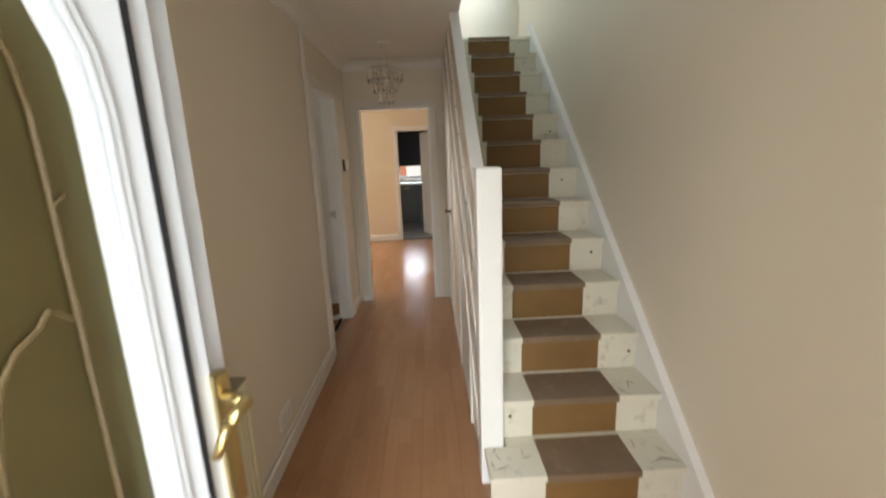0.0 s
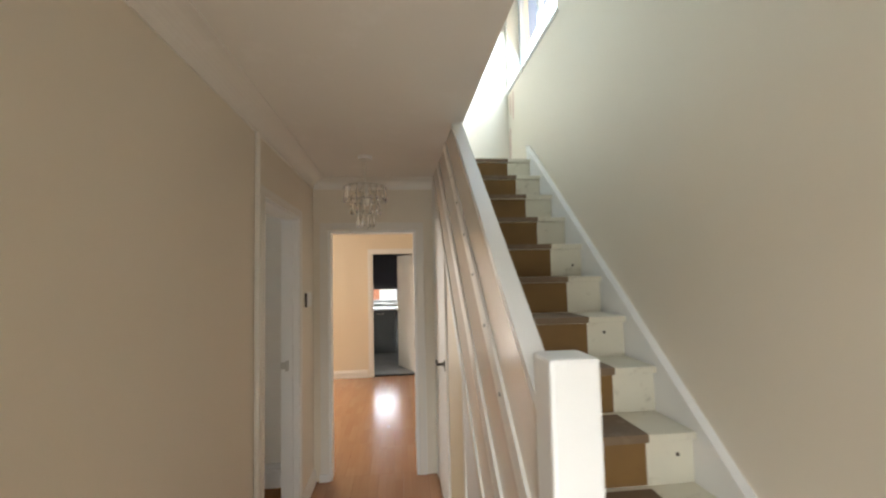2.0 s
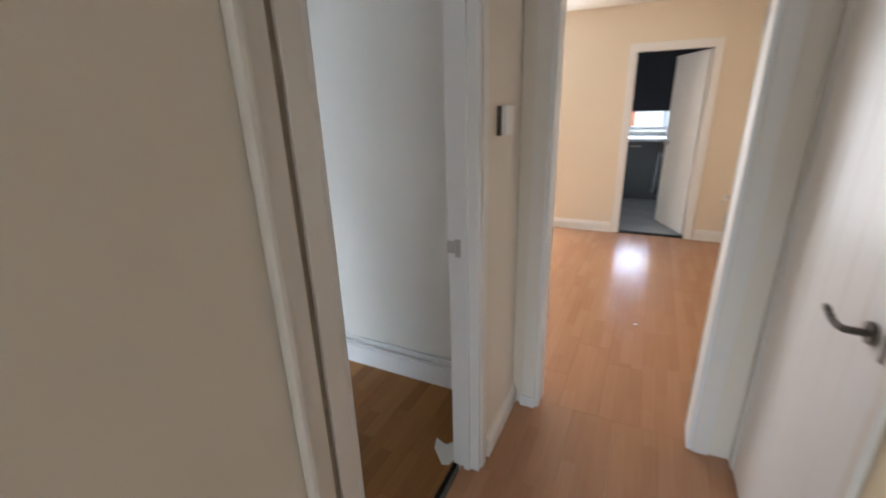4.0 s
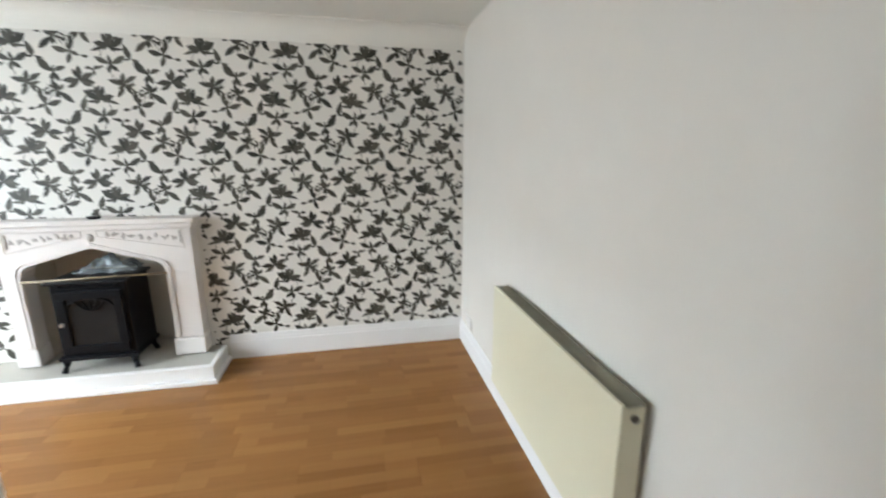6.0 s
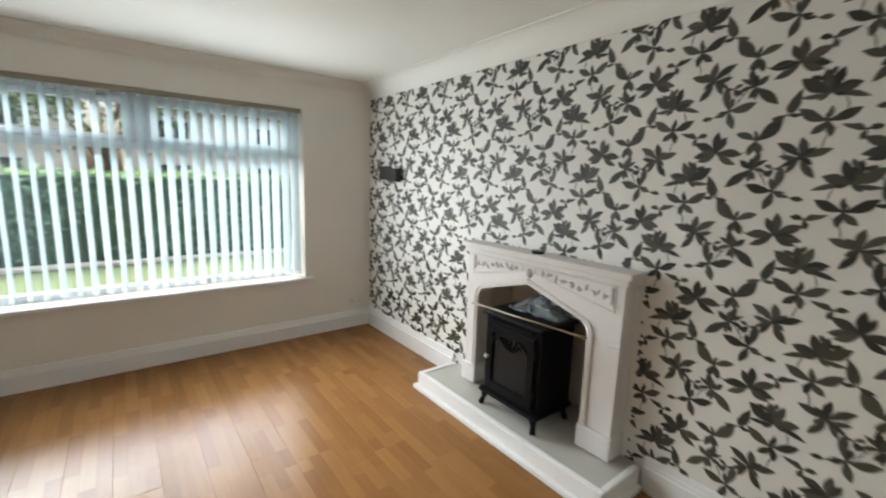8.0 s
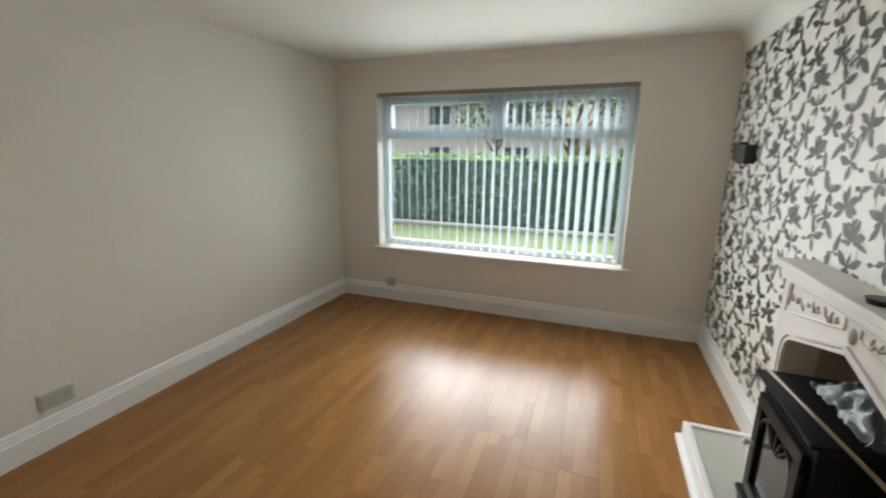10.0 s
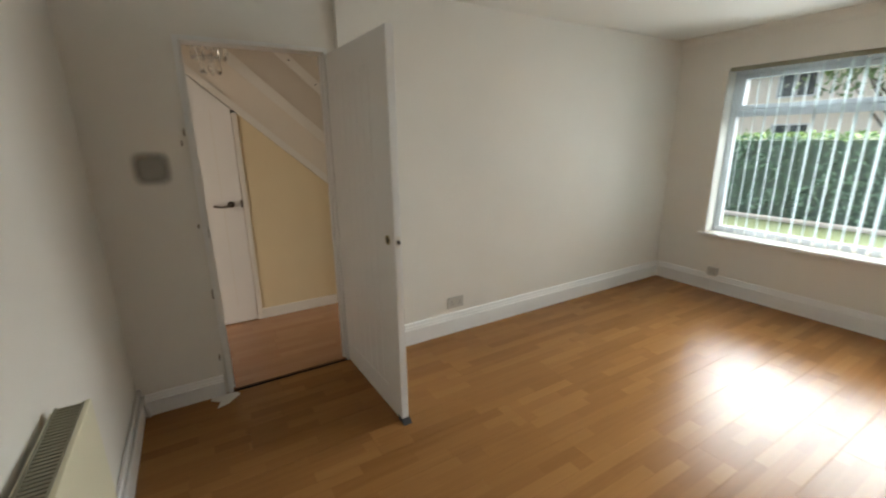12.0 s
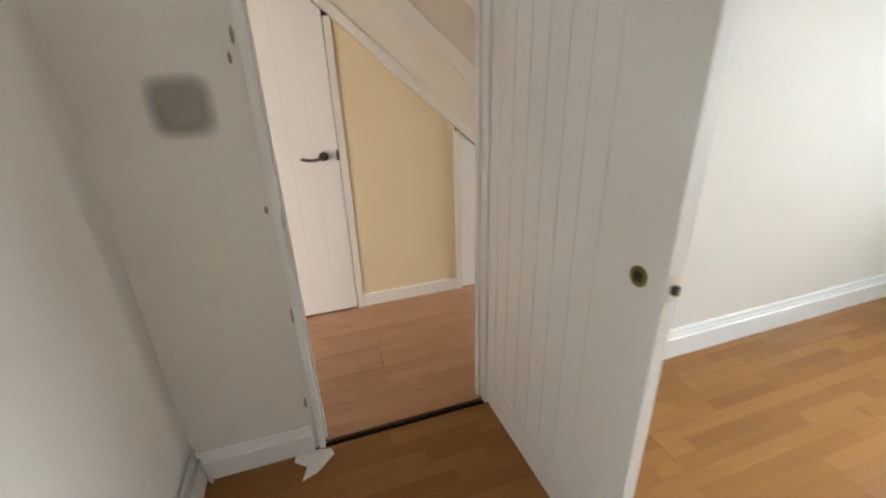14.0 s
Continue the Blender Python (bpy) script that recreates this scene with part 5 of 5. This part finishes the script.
drop_lamp((0.48, 4.15, CEIL), 0.14, -0.20, 3, 20, "clear glass drop pendant lamp hanging in the hall", 0.085)
drop_lamp((1.56, 1.72, CEIL), 0.17, -0.03, 2, 22, "clear glass drop pendant lamp by the front door")
lamp = thing("ceiling_light", "small dark metal ceiling light fitting", "lamp", at=(-1.52, 1.80, LC))
bm = bmesh.new()
tube(bm, (0, 0, -0.03), (0, 0, 0), 0.05, 0.055, 20)
part("ceiling_plate", bm, M_DARKMETAL, lamp)
for k in range(3):
    a = k * 2.09 + 0.4
    bm = bmesh.new()
    tube(bm, (0, 0, -0.02), (0.15 * math.cos(a), 0.15 * math.sin(a), -0.05), 0.006, seg=8)
    ball(bm, (0.15 * math.cos(a), 0.15 * math.sin(a), -0.05), 0.016)
    part("arm", bm, M_DARKMETAL, lamp, smooth=True)


# ---- sockets, switches and wall marks ----
def plate(name, centre, normal, w, h, label, category, mat=M_PLASTIC, gang=2, depth=0.012, switch=False):
    root = thing(name, label, category, at=centre)
    n = Vector(normal)
    root.rotation_euler = n.to_track_quat("Y", "Z").to_euler()
    part("faceplate", boxes((-w / 2, w / 2, 0, depth, -h / 2, h / 2), bevel=0.003), mat, root)
    for g in range(gang):
        x = (g - (gang - 1) / 2) * w / max(1, gang)
        if switch:
            part("rocker", boxes((x - 0.008, x + 0.008, depth, depth + 0.004, -0.012, 0.012), bevel=0.002), mat, root)
        else:
            part("rocker", boxes((x - 0.006 + 0.018, x + 0.006 + 0.018, depth, depth + 0.003, 0.012, 0.026), bevel=0.001), mat, root)
            part("pin_slots", boxes((x - 0.003, x + 0.003, depth - 0.001, depth + 0.0006, 0.004, 0.014), (x - 0.014, x - 0.007, depth - 0.001, depth + 0.0006, -0.016, -0.011), (x + 0.007, x + 0.014, depth - 0.001, depth + 0.0006, -0.016, -0.011)), M_BLACKPLASTIC, root)
    return root


plate("wall_socket", (LXE, 2.685, 0.255), (-1, 0, 0), 0.147, 0.087, "greyed white double socket low on the wall", "socket", M_GREYPLASTIC)
plate("wall_socket", (-0.738, LY0, 0.20), (0, 1, 0), 0.09, 0.087, "greyed single socket under the window", "socket", M_GREYPLASTIC, 1, 0.03)
plate("wall_socket", (-3.50, LY0, 0.27), (0, 1, 0), 0.147, 0.087, "painted-over double socket under the window", "socket", M_WHITE_WALL)
plate("wall_socket", (-3.40, LY1, 0.24), (0, -1, 0), 0.147, 0.087, "white double socket by the chimney wall corner", "socket", M_PLASTIC)
plate("wall_socket", (0, 2.42, 0.22), (1, 0, 0), 0.147, 0.087, "white double socket in the hall", "socket", M_PLASTIC)
plate("light_switch", (0, 1.665, 1.40), (1, 0, 0), 0.082, 0.082, "white light switch by the front door", "switch", M_PLASTIC, 2, 0.01, True)
th = thing("thermostat", "small wall control with dark side and white front", "thermostat", at=(0, 4.555, 1.455))
part("back_box", boxes((0, 0.018, -0.042, 0.042, -0.052, 0.052), bevel=0.003), M_DARKMETAL, th)
part("front_cover", boxes((0.018, 0.036, -0.042, 0.044, -0.050, 0.054), bevel=0.003), M_PLASTIC, th)
wb = thing("wall_bracket", "black double wall mount box on the wallpaper", "bracket", at=(LX0 + 0.0015, 0.45, 1.56))
part("box", boxes((0, 0.05, -0.165, -0.01, -0.05, 0.075), bevel=0.004), M_BLACKPLASTIC, wb)
part("box", boxes((0, 0.065, 0.01, 0.16, -0.065, 0.055), bevel=0.004), M_BLACKPLASTIC, wb)
part("back_plate", boxes((0, 0.008, -0.012, 0.012, -0.052, 0.055), bevel=0.002), M_BLACKPLASTIC, wb)
# bare patch where a switch was taken off, with two screw holes
bm = boxes((-0.0008, 0.0, -0.12, 0.12, -0.12, 0.12))
patch = tagged(part("wall_patch", bm, M_STAIN), "dark bare square patch where a switch was removed", "wall mark")
patch.location = (LX1 - 0.0015, 4.53, 1.393)
for dy in (-0.03, 0.03):
    bm = bmesh.new()
    tube(bm, (LX1 - 0.002, 4.53 + dy, 1.40), (LX1 + 0.003, 4.53 + dy, 1.40), 0.0035, seg=8)
    tagged(part("screw_hole", bm, M_BLACKPLASTIC), "small screw hole in the bare patch", "wall mark")
rg = random.Random(9)
for z in (1.55, 1.50, 1.05, 0.62, 0.22):
    bm = bmesh.new()
    h = rg.uniform(0.03, 0.08)
    y = 4.36 + rg.uniform(-0.015, 0.02)
    prism(bm, [(y, z), (y + 0.007, z + h * 0.2), (y + 0.006, z + h * 0.7), (y + 0.001, z + h), (y - 0.005, z + h * 0.6), (y - 0.003, z + h * 0.2)], "x", LX1 - 0.0008, LX1 + 0.001)
    tagged(part("paint_chip", bm, M_CHIP_GAP), "chipped paint on the wall by the doorway", "wall mark")
bm = bmesh.new()
prism(bm, [(-0.13, 4.30), (-0.10, 4.44), (-0.15, 4.45), (-0.19, 4.40), (-0.25, 4.42), (-0.23, 4.36), (-0.16, 4.29)], "z", -0.001, 0.003)
tagged(part("tape_scrap", bm, M_TAPE), "torn scrap of white tape on the floor by the doorway", "tape")
bm = bmesh.new()
box(bm, 0.55, 0.572, 5.95, 5.962, 0, 0.004)
tagged(part("paper_scrap", bm, M_TAPE), "tiny white scrap on the laminate floor", "litter")

# ---- hall radiator, behind the front door ----
hr = thing("radiator", "cream fluted panel radiator on the hall wall behind the front door", "radiator", at=(0, 1.58, 0.14))
part("front_panel", boxes((0.058, 0.070, -0.35, 0.35, 0.0, 0.56), bevel=0.004), M_RAD, hr)
for k in range(20):
    y = -0.333 + k * 0.035
    part("flute", boxes((0.070, 0.078, y - 0.010, y + 0.010, 0.03, 0.53), bevel=0.004), M_RAD, hr)
part("rear_panel", boxes((0.012, 0.022, -0.34, 0.34, 0.01, 0.55), bevel=0.003), M_RAD, hr)
part("top_grille", boxes((0.010, 0.076, -0.352, 0.352, 0.56, 0.572), bevel=0.003), M_GRILLE, hr, "brownish top grille")
for y in (-0.352, 0.345):
    part("side_panel", boxes((0.022, 0.058, y, y + 0.007, 0.0, 0.56)), M_RAD, hr)
part("wall_bracket", boxes((0.0, 0.012, -0.26, -0.22, 0.1, 0.5), (0.0, 0.012, 0.22, 0.26, 0.1, 0.5)), M_RAD, hr)
bm = bmesh.new()
tube(bm, (0.04, 0.345, 0.04), (0.04, 0.385, 0.04), 0.009, seg=10)
tube(bm, (0.04, 0.385, -0.14), (0.04, 0.385, 0.07), 0.008, seg=10)
part("valve_pipe", bm, M_GLOSS, hr, smooth=True)
bm = bmesh.new()
tube(bm, (0.028, 1.97, 0.105), (0.028, 3.42, 0.095), 0.0075, seg=8)
tagged(part("heating_pipe", bm, M_SATIN, smooth=True), "white painted pipe clipped along the hall skirting", "pipe")

# ---- back room: cleaner behind the door ----
vac = thing("floor_cleaner", "black and green upright floor cleaner behind the open door", "vacuum cleaner", at=(1.24, 6.45, 0))
bm = boxes((-0.12, 0.10, -0.13, 0.13, 0.0, 0.055), bevel=0.02)
part("head", bm, M_BLACKPLASTIC, vac)
bm = bmesh.new()
tube(bm, (0, 0, 0.05), (0.06, 0, 0.20), 0.045, 0.06, 14)
part("lower_body", bm, M_BLACKPLASTIC, vac, smooth=True)
bm = bmesh.new()
tube(bm, (0.055, 0, 0.19), (0.12, 0, 0.46), 0.07, 0.055, 16)
part("canister", bm, M_GREEN, vac, "dark green canister", True)
bm = bmesh.new()
tube(bm, (0.12, 0, 0.45), (0.17, 0, 1.0), 0.014, 0.014, 10)
part("handle", bm, M_PLASTIC, vac)

# ---- kitchen ----
for i, x in enumerate((-0.6, 0.0, 1.2)):
    u = thing("base_unit", "slate-grey kitchen base unit", "cabinet", "kitchen base units", at=(x + 0.3, 10.5, 0))
    part("carcass", boxes((-0.297, 0.297, -0.28, 0.29, 0.10, 0.90)), M_UNIT, u)
    d = part("unit_door", boxes((-0.295, 0.295, -0.302, -0.282, 0.11, 0.89), bevel=0.003), M_UNIT, u)
    part("bar_handle", boxes((-0.08, 0.08, -0.325, -0.303, 0.82, 0.832), bevel=0.003), M_STEEL, d)
    part("plinth", boxes((-0.297, 0.297, -0.25, -0.23, 0, 0.10)), M_UNIT, u)
ov = thing("oven", "black built-under oven with glass door", "oven", at=(0.9, 10.5, 0))
part("body", boxes((-0.297, 0.297, -0.28, 0.29, 0.10, 0.90)), M_BLACKPLASTIC, ov)
od = part("oven_door", boxes((-0.293, 0.293, -0.305, -0.282, 0.14, 0.74), bevel=0.004), M_DARKGLASS, ov)
part("door_bar", boxes((-0.24, 0.24, -0.34, -0.31, 0.69, 0.71), bevel=0.004), M_STEEL, od)
part("badge", boxes((-0.03, 0.03, -0.307, -0.305, 0.40, 0.43)), M_PLASTIC, od)
part("control_panel", boxes((-0.293, 0.293, -0.305, -0.282, 0.76, 0.89), bevel=0.003), M_BLACKPLASTIC, ov)
part("plinth", boxes((-0.297, 0.297, -0.25, -0.23, 0, 0.10)), M_UNIT, ov)
tagged(part("worktop", boxes((-1.1, 1.9, 10.16, 10.79, 0.90, 0.94), bevel=0.006), M_WORKTOP), "white kitchen worktop under the window", "worktop")
kw = structure("window_2", boxes((-0.2, 1.5, 10.9, 10.95, 1.02, 1.08), (-0.2, 1.5, 10.9, 10.95, 2.04, 2.1), (-0.2, -0.14, 10.9, 10.95, 1.08, 2.04), (1.44, 1.5, 10.9, 10.95, 1.08, 2.04), (0.62, 0.68, 10.9, 10.95, 1.08, 2.04), bevel=0.004), M_UPVC, "white framed kitchen window", "window")
for xa, xb in ((-0.14, 0.62), (0.68, 1.44)):
    g = part("pane", boxes((xa, xb, 10.92, 10.93, 1.08, 2.04)), M_GLASS, kw)
    g.visible_shadow = False
part("window_sill", boxes((-0.25, 1.55, 10.74, 10.9, 0.985, 1.012), bevel=0.004), M_GLOSS, kw)
rb = thing("roller_blind", "black roller blind half drawn over the kitchen window", "blind", at=(0.65, 10.77, 2.2))
part("cloth", boxes((-0.9, 0.9, -0.004, 0.0, -0.86, 0.0)), M_BLACKFABRIC, rb)
bm = bmesh.new()
tube(bm, (-0.92, 0.0, 0.0), (0.92, 0.0, 0.0), 0.022, seg=14)
part("roller", bm, M_BLACKFABRIC, rb)
part("bottom_bar", boxes((-0.9, 0.9, -0.009, 0.004, -0.885, -0.86), bevel=0.003), M_BLACKPLASTIC, rb)

# ---- landing window ----
lw = structure("window_3", boxes((HX1 + 0.13, HX1 + 0.19, LWY0, LWY1, LWZ0, LWZ0 + 0.05), (HX1 + 0.13, HX1 + 0.19, LWY0, LWY1, LWZ1 - 0.05, LWZ1), (HX1 + 0.13, HX1 + 0.19, LWY0, LWY0 + 0.05, LWZ0 + 0.05, LWZ1 - 0.05),
               (HX1 + 0.13, HX1 + 0.19, LWY1 - 0.05, LWY1, LWZ0 + 0.05, LWZ1 - 0.05), (HX1 + 0.13, HX1 + 0.19, 4.84, 4.90, LWZ0 + 0.05, LWZ1 - 0.05), bevel=0.004), M_UPVC, "white landing window above the stairs", "window")
for ya, yb in ((LWY0 + 0.05, 4.84), (4.90, LWY1 - 0.05)):
    g = part("pane", boxes((HX1 + 0.155, HX1 + 0.165, ya, yb, LWZ0 + 0.05, LWZ1 - 0.05)), M_GLASS, lw)
    g.visible_shadow = False
part("window_sill", boxes((HX1 - 0.02, HX1 + 0.13, LWY0 - 0.03, LWY1 + 0.03, LWZ0 - 0.025, LWZ0 - 0.001), bevel=0.004), M_GLOSS, lw)

for y, z, wide, high in ((5.40, 3.34, 0.05, 0.22), (5.30, 3.30, 0.06, 0.30), (5.44, 2.95, 0.07, 0.34)):
    bm = bmesh.new()
    prism(bm, [(y, z - high / 2), (y + wide * 0.6, z - high * 0.4), (y + wide * 0.45, z + high * 0.2), (y + wide * 0.2, z + high / 2), (y - wide * 0.4, z + high * 0.4), (y - wide * 0.3, z - high * 0.1)], "x", HX1 - 0.002, HX1 + 0.001)
    tagged(part("torn_plaster", bm, M_PINKPLASTER), "pinkish torn patch of plaster below the landing window", "wall mark")

# ---- outside ----
bm = bmesh.new()
bmesh.ops.create_grid(bm, x_segments=8, y_segments=8, size=600)
ground = structure("ground", bm, M_GRASS, "mown front lawn", "lawn")
ground.location = (0, 0, -0.20)
structure("pavement", boxes((-30, 30, -5.86, -5.62, -0.19, -0.13), bevel=0.01), M_CONC, "pale concrete edging along the hedge", "kerb")
structure("pavement_doorstep", boxes((0.0, 1.9, -1.6, 0.08, -0.19, -0.06), bevel=0.01), M_CONC, "concrete doorstep slab", "doorstep")


def hedge(x0, x1, y0, y1, top, label):
    root = thing("hedge", label, "hedge", at=((x0 + x1) / 2, (y0 + y1) / 2, -0.2))
    off = Vector(root.location)
    # Solid core, its dark colour painted as the shade between the leaves.
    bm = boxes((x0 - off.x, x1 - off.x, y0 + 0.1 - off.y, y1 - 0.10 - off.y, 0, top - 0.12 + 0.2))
    part("shade_core", bm, M_HEDGESHADE, root)
    r = random.Random(3)
    for name, count, mat in (("leaves", 12000, M_HEDGE), ("top_leaves", 5000, M_HEDGETOP)):
        vs, fs = [], []
        for i in range(count):
            x = r.uniform(x0, x1)
            if name == "leaves":
                z = r.uniform(-0.15, top - 0.02)
                y = y1 - 0.08 + r.gauss(0, 0.05) + 0.05 * math.sin(x * 2.1 + z * 3)
            else:
                y = r.uniform(y0, y1)
                z = top - 0.06 + r.gauss(0, 0.05) + 0.03 * math.sin(x * 1.3)
            s = r.uniform(0.035, 0.07)
            e = Euler((r.uniform(-1.2, 1.2), r.uniform(-1.2, 1.2), r.uniform(0, 6.28))).to_matrix()
            if name == "leaves":
                e = Matrix.Rotation(radians(70), 3, "X") @ e
            b = len(vs)
            for p in ((-s, 0, 0), (0, -s * 0.45, 0.006), (s, 0, 0), (0, s * 0.45, 0.006)):
                q = e @ Vector(p)
                vs.append((x + q.x - off.x, y + q.y - off.y, z + q.z - off.z))
            fs.append((b, b + 1, b + 2, b + 3))
        me = bpy.data.meshes.new(name)
        me.from_pydata(vs, [], fs)
        me.materials.append(mat)
        ob = new(name, me)
        ob.parent = root
        tagged(ob, kind="stuff")
    return root


hedge(-14, 12, -6.9, -5.95, 1.50, "tall clipped green garden hedge")


def house(at, w, d, h, wall, label, face=1, rows=2, cols=3):
    root = thing("house", label, "house", "houses across the road", at=at)
    part("wall", boxes((-w / 2, w / 2, -d / 2, d / 2, 0, h)), wall, root)
    bm = bmesh.new()
    prism(bm, [(-d / 2 - 0.4, h - 0.1), (d / 2 + 0.4, h - 0.1), (0, h + d * 0.36)], "x", -w / 2 - 0.2, w / 2 + 0.2)
    rf = part("roof", bm, M_ROOF, root)
    part("chimney", boxes((w * 0.25, w * 0.25 + 0.7, -0.4, 0.4, h + d * 0.2, h + d * 0.36 + 0.9)), M_BRICK, rf)
    fy = face * d / 2
    for r in range(rows):
        for c in range(cols):
            cx = -w / 2 + w * (c + 0.5) / cols
            z0 = 0.9 + r * 2.6
            lo, hi = sorted((fy - 0.02, fy + face * 0.06))
            wn2 = part("window", boxes((cx - 0.85, cx + 0.85, lo, hi, z0, z0 + 0.08), (cx - 0.85, cx + 0.85, lo, hi, z0 + 1.22, z0 + 1.3), (cx - 0.85, cx - 0.77, lo, hi, z0 + 0.08, z0 + 1.22), (cx + 0.77, cx + 0.85, lo, hi, z0 + 0.08, z0 + 1.22), (cx - 0.04, cx + 0.04, lo, hi, z0 + 0.08, z0 + 1.22)), M_UPVC, root)
            lo, hi = sorted((fy, fy + face * 0.02))
            part("pane", boxes((cx - 0.77, cx + 0.77, lo, hi, z0 + 0.08, z0 + 1.22)), M_DARKGLASS, wn2)
    return root


house((7.5, -27, -0.2), 15, 8, 5.4, M_RENDER, "pale rendered two-storey terrace house across the road")
house((-9.5, -31, -0.2), 15, 8, 5.4, M_RENDER, "pale rendered two-storey terrace house across the road")
bw = thing("garden_wall", "orange brick garden wall with a white gate behind the kitchen", "wall", at=(0.8, 15, -0.2))
part("brickwork", boxes((-9, -0.75, -0.11, 0.11, 0, 1.9), (0.25, 9, -0.11, 0.11, 0, 1.9)), M_BRICK, bw)
part("coping", boxes((-9, -0.75, -0.14, 0.14, 1.9, 1.96), (0.25, 9, -0.14, 0.14, 1.9, 1.96), bevel=0.01), M_CONC, bw)
part("gate", boxes((-0.74, 0.24, -0.03, 0.03, 0.05, 1.85), bevel=0.01), M_UPVC, bw)


def tree(at, height, spread, seed, label):
    r = random.Random(seed)
    root = thing("tree", label, "tree", "trees across the road", at=at)
    bm = bmesh.new()
    tube(bm, (0, 0, 0), (0.1, 0, height * 0.45), 0.18, 0.11, 10)
    tips = []
    for k in range(9):
        a = k * 2.4
        b0 = Vector((0.1 * (0.6 + k * 0.03), 0, height * (0.25 + 0.022 * k)))
        tip = Vector((math.cos(a) * spread * r.uniform(0.5, 0.9), math.sin(a) * spread * r.uniform(0.5, 0.9), height * r.uniform(0.55, 0.95)))
        tube(bm, b0, tip, 0.06, 0.02, 6)
        tips.append(tip)
    part("trunk", bm, M_BARK, root, smooth=True)
    vs, fs = [], []
    for i in range(1500):
        c = r.choice(tips)
        p = c + Vector((r.gauss(0, 0.38 * spread * 0.6), r.gauss(0, 0.38 * spread * 0.6), r.gauss(0, 0.10 * height)))
        s = r.uniform(0.07, 0.16)
        e = Euler((r.uniform(0, 6), r.uniform(0, 6), r.uniform(0, 6))).to_matrix()
        b = len(vs)
        for q in ((-s, 0, 0), (0, -s * 0.5, 0), (s, 0, 0), (0, s * 0.5, 0)):
            vs.append(tuple(p + e @ Vector(q)))
        fs.append((b, b + 1, b + 2, b + 3))
    me = bpy.data.meshes.new("crown")
    me.from_pydata(vs, [], fs)
    me.materials.append(M_TREELEAF)
    cr = new("crown", me)
    cr.parent = root
    return root


tree((-1.4, -16, -0.2), 6.4, 2.7, 4, "leafy green garden tree beyond the hedge")
tree((2.6, -18.5, -0.2), 6.6, 2.9, 8, "leafy green garden tree beyond the hedge")


# ---- floor boards and tiles ----
def lay(parent, x0, x1, y0, y1, wide, long, mat, seed):
    r = random.Random(seed)
    cache = {}
    x = x0
    while x < x1 - 0.01:
        wx = min(wide, x1 - x)
        y = y0 - r.uniform(0.1, 0.9) * long
        while y < y1 - 0.005:
            a, b = max(y, y0), min(y + long, y1)
            if b - a > 0.02:
                key = (round(wx, 3), round(b - a, 3))
                if key not in cache:
                    bm = bmesh.new()
                    h, c = 0.012, 0.0007
                    w2, l2 = wx - 0.0006, b - a - 0.0006
                    lo = [bm.verts.new(p) for p in ((0, 0, -h), (w2, 0, -h), (w2, l2, -h), (0, l2, -h))]
                    mi = [bm.verts.new(p) for p in ((0, 0, -c), (w2, 0, -c), (w2, l2, -c), (0, l2, -c))]
                    hi = [bm.verts.new(p) for p in ((c, c, 0), (w2 - c, c, 0), (w2 - c, l2 - c, 0), (c, l2 - c, 0))]
                    for i in range(4):
                        j = (i + 1) % 4
                        bm.faces.new((lo[i], lo[j], mi[j], mi[i]))
                        bm.faces.new((mi[i], mi[j], hi[j], hi[i]))
                    bm.faces.new(hi)
                    cache[key] = mesh_from("plank", bm, mat)
                ob = new("plank", cache[key])
                ob.location = (x, a, 0)
                ob.parent = parent
            y += long
        x += wide


bpy.context.view_layer.update()
lay(bpy.data.objects["floor_living"], LX0, LX1 - 0.0, LY0, LY1, 0.195, 1.29, M_LIVFLOOR, 1)
lay(bpy.data.objects["floor_hall"], -0.075, PX + 0.02, HY0, HY1 + 0.05, 0.195, 1.29, M_HALLFLOOR, 2)
lay(bpy.data.objects["floor_hall"], PX + 0.02, HX1, HY0, 2.2, 0.195, 1.29, M_HALLFLOOR, 4)
lay(bpy.data.objects["floor_back_room"], BRX0, BRX1, HY1 + 0.05, BRY1, 0.195, 1.29, M_HALLFLOOR, 3)
lay(floor_kitchen, -1.1, 1.9, KY0, KY1, 0.45, 0.45, M_TILE, 6)
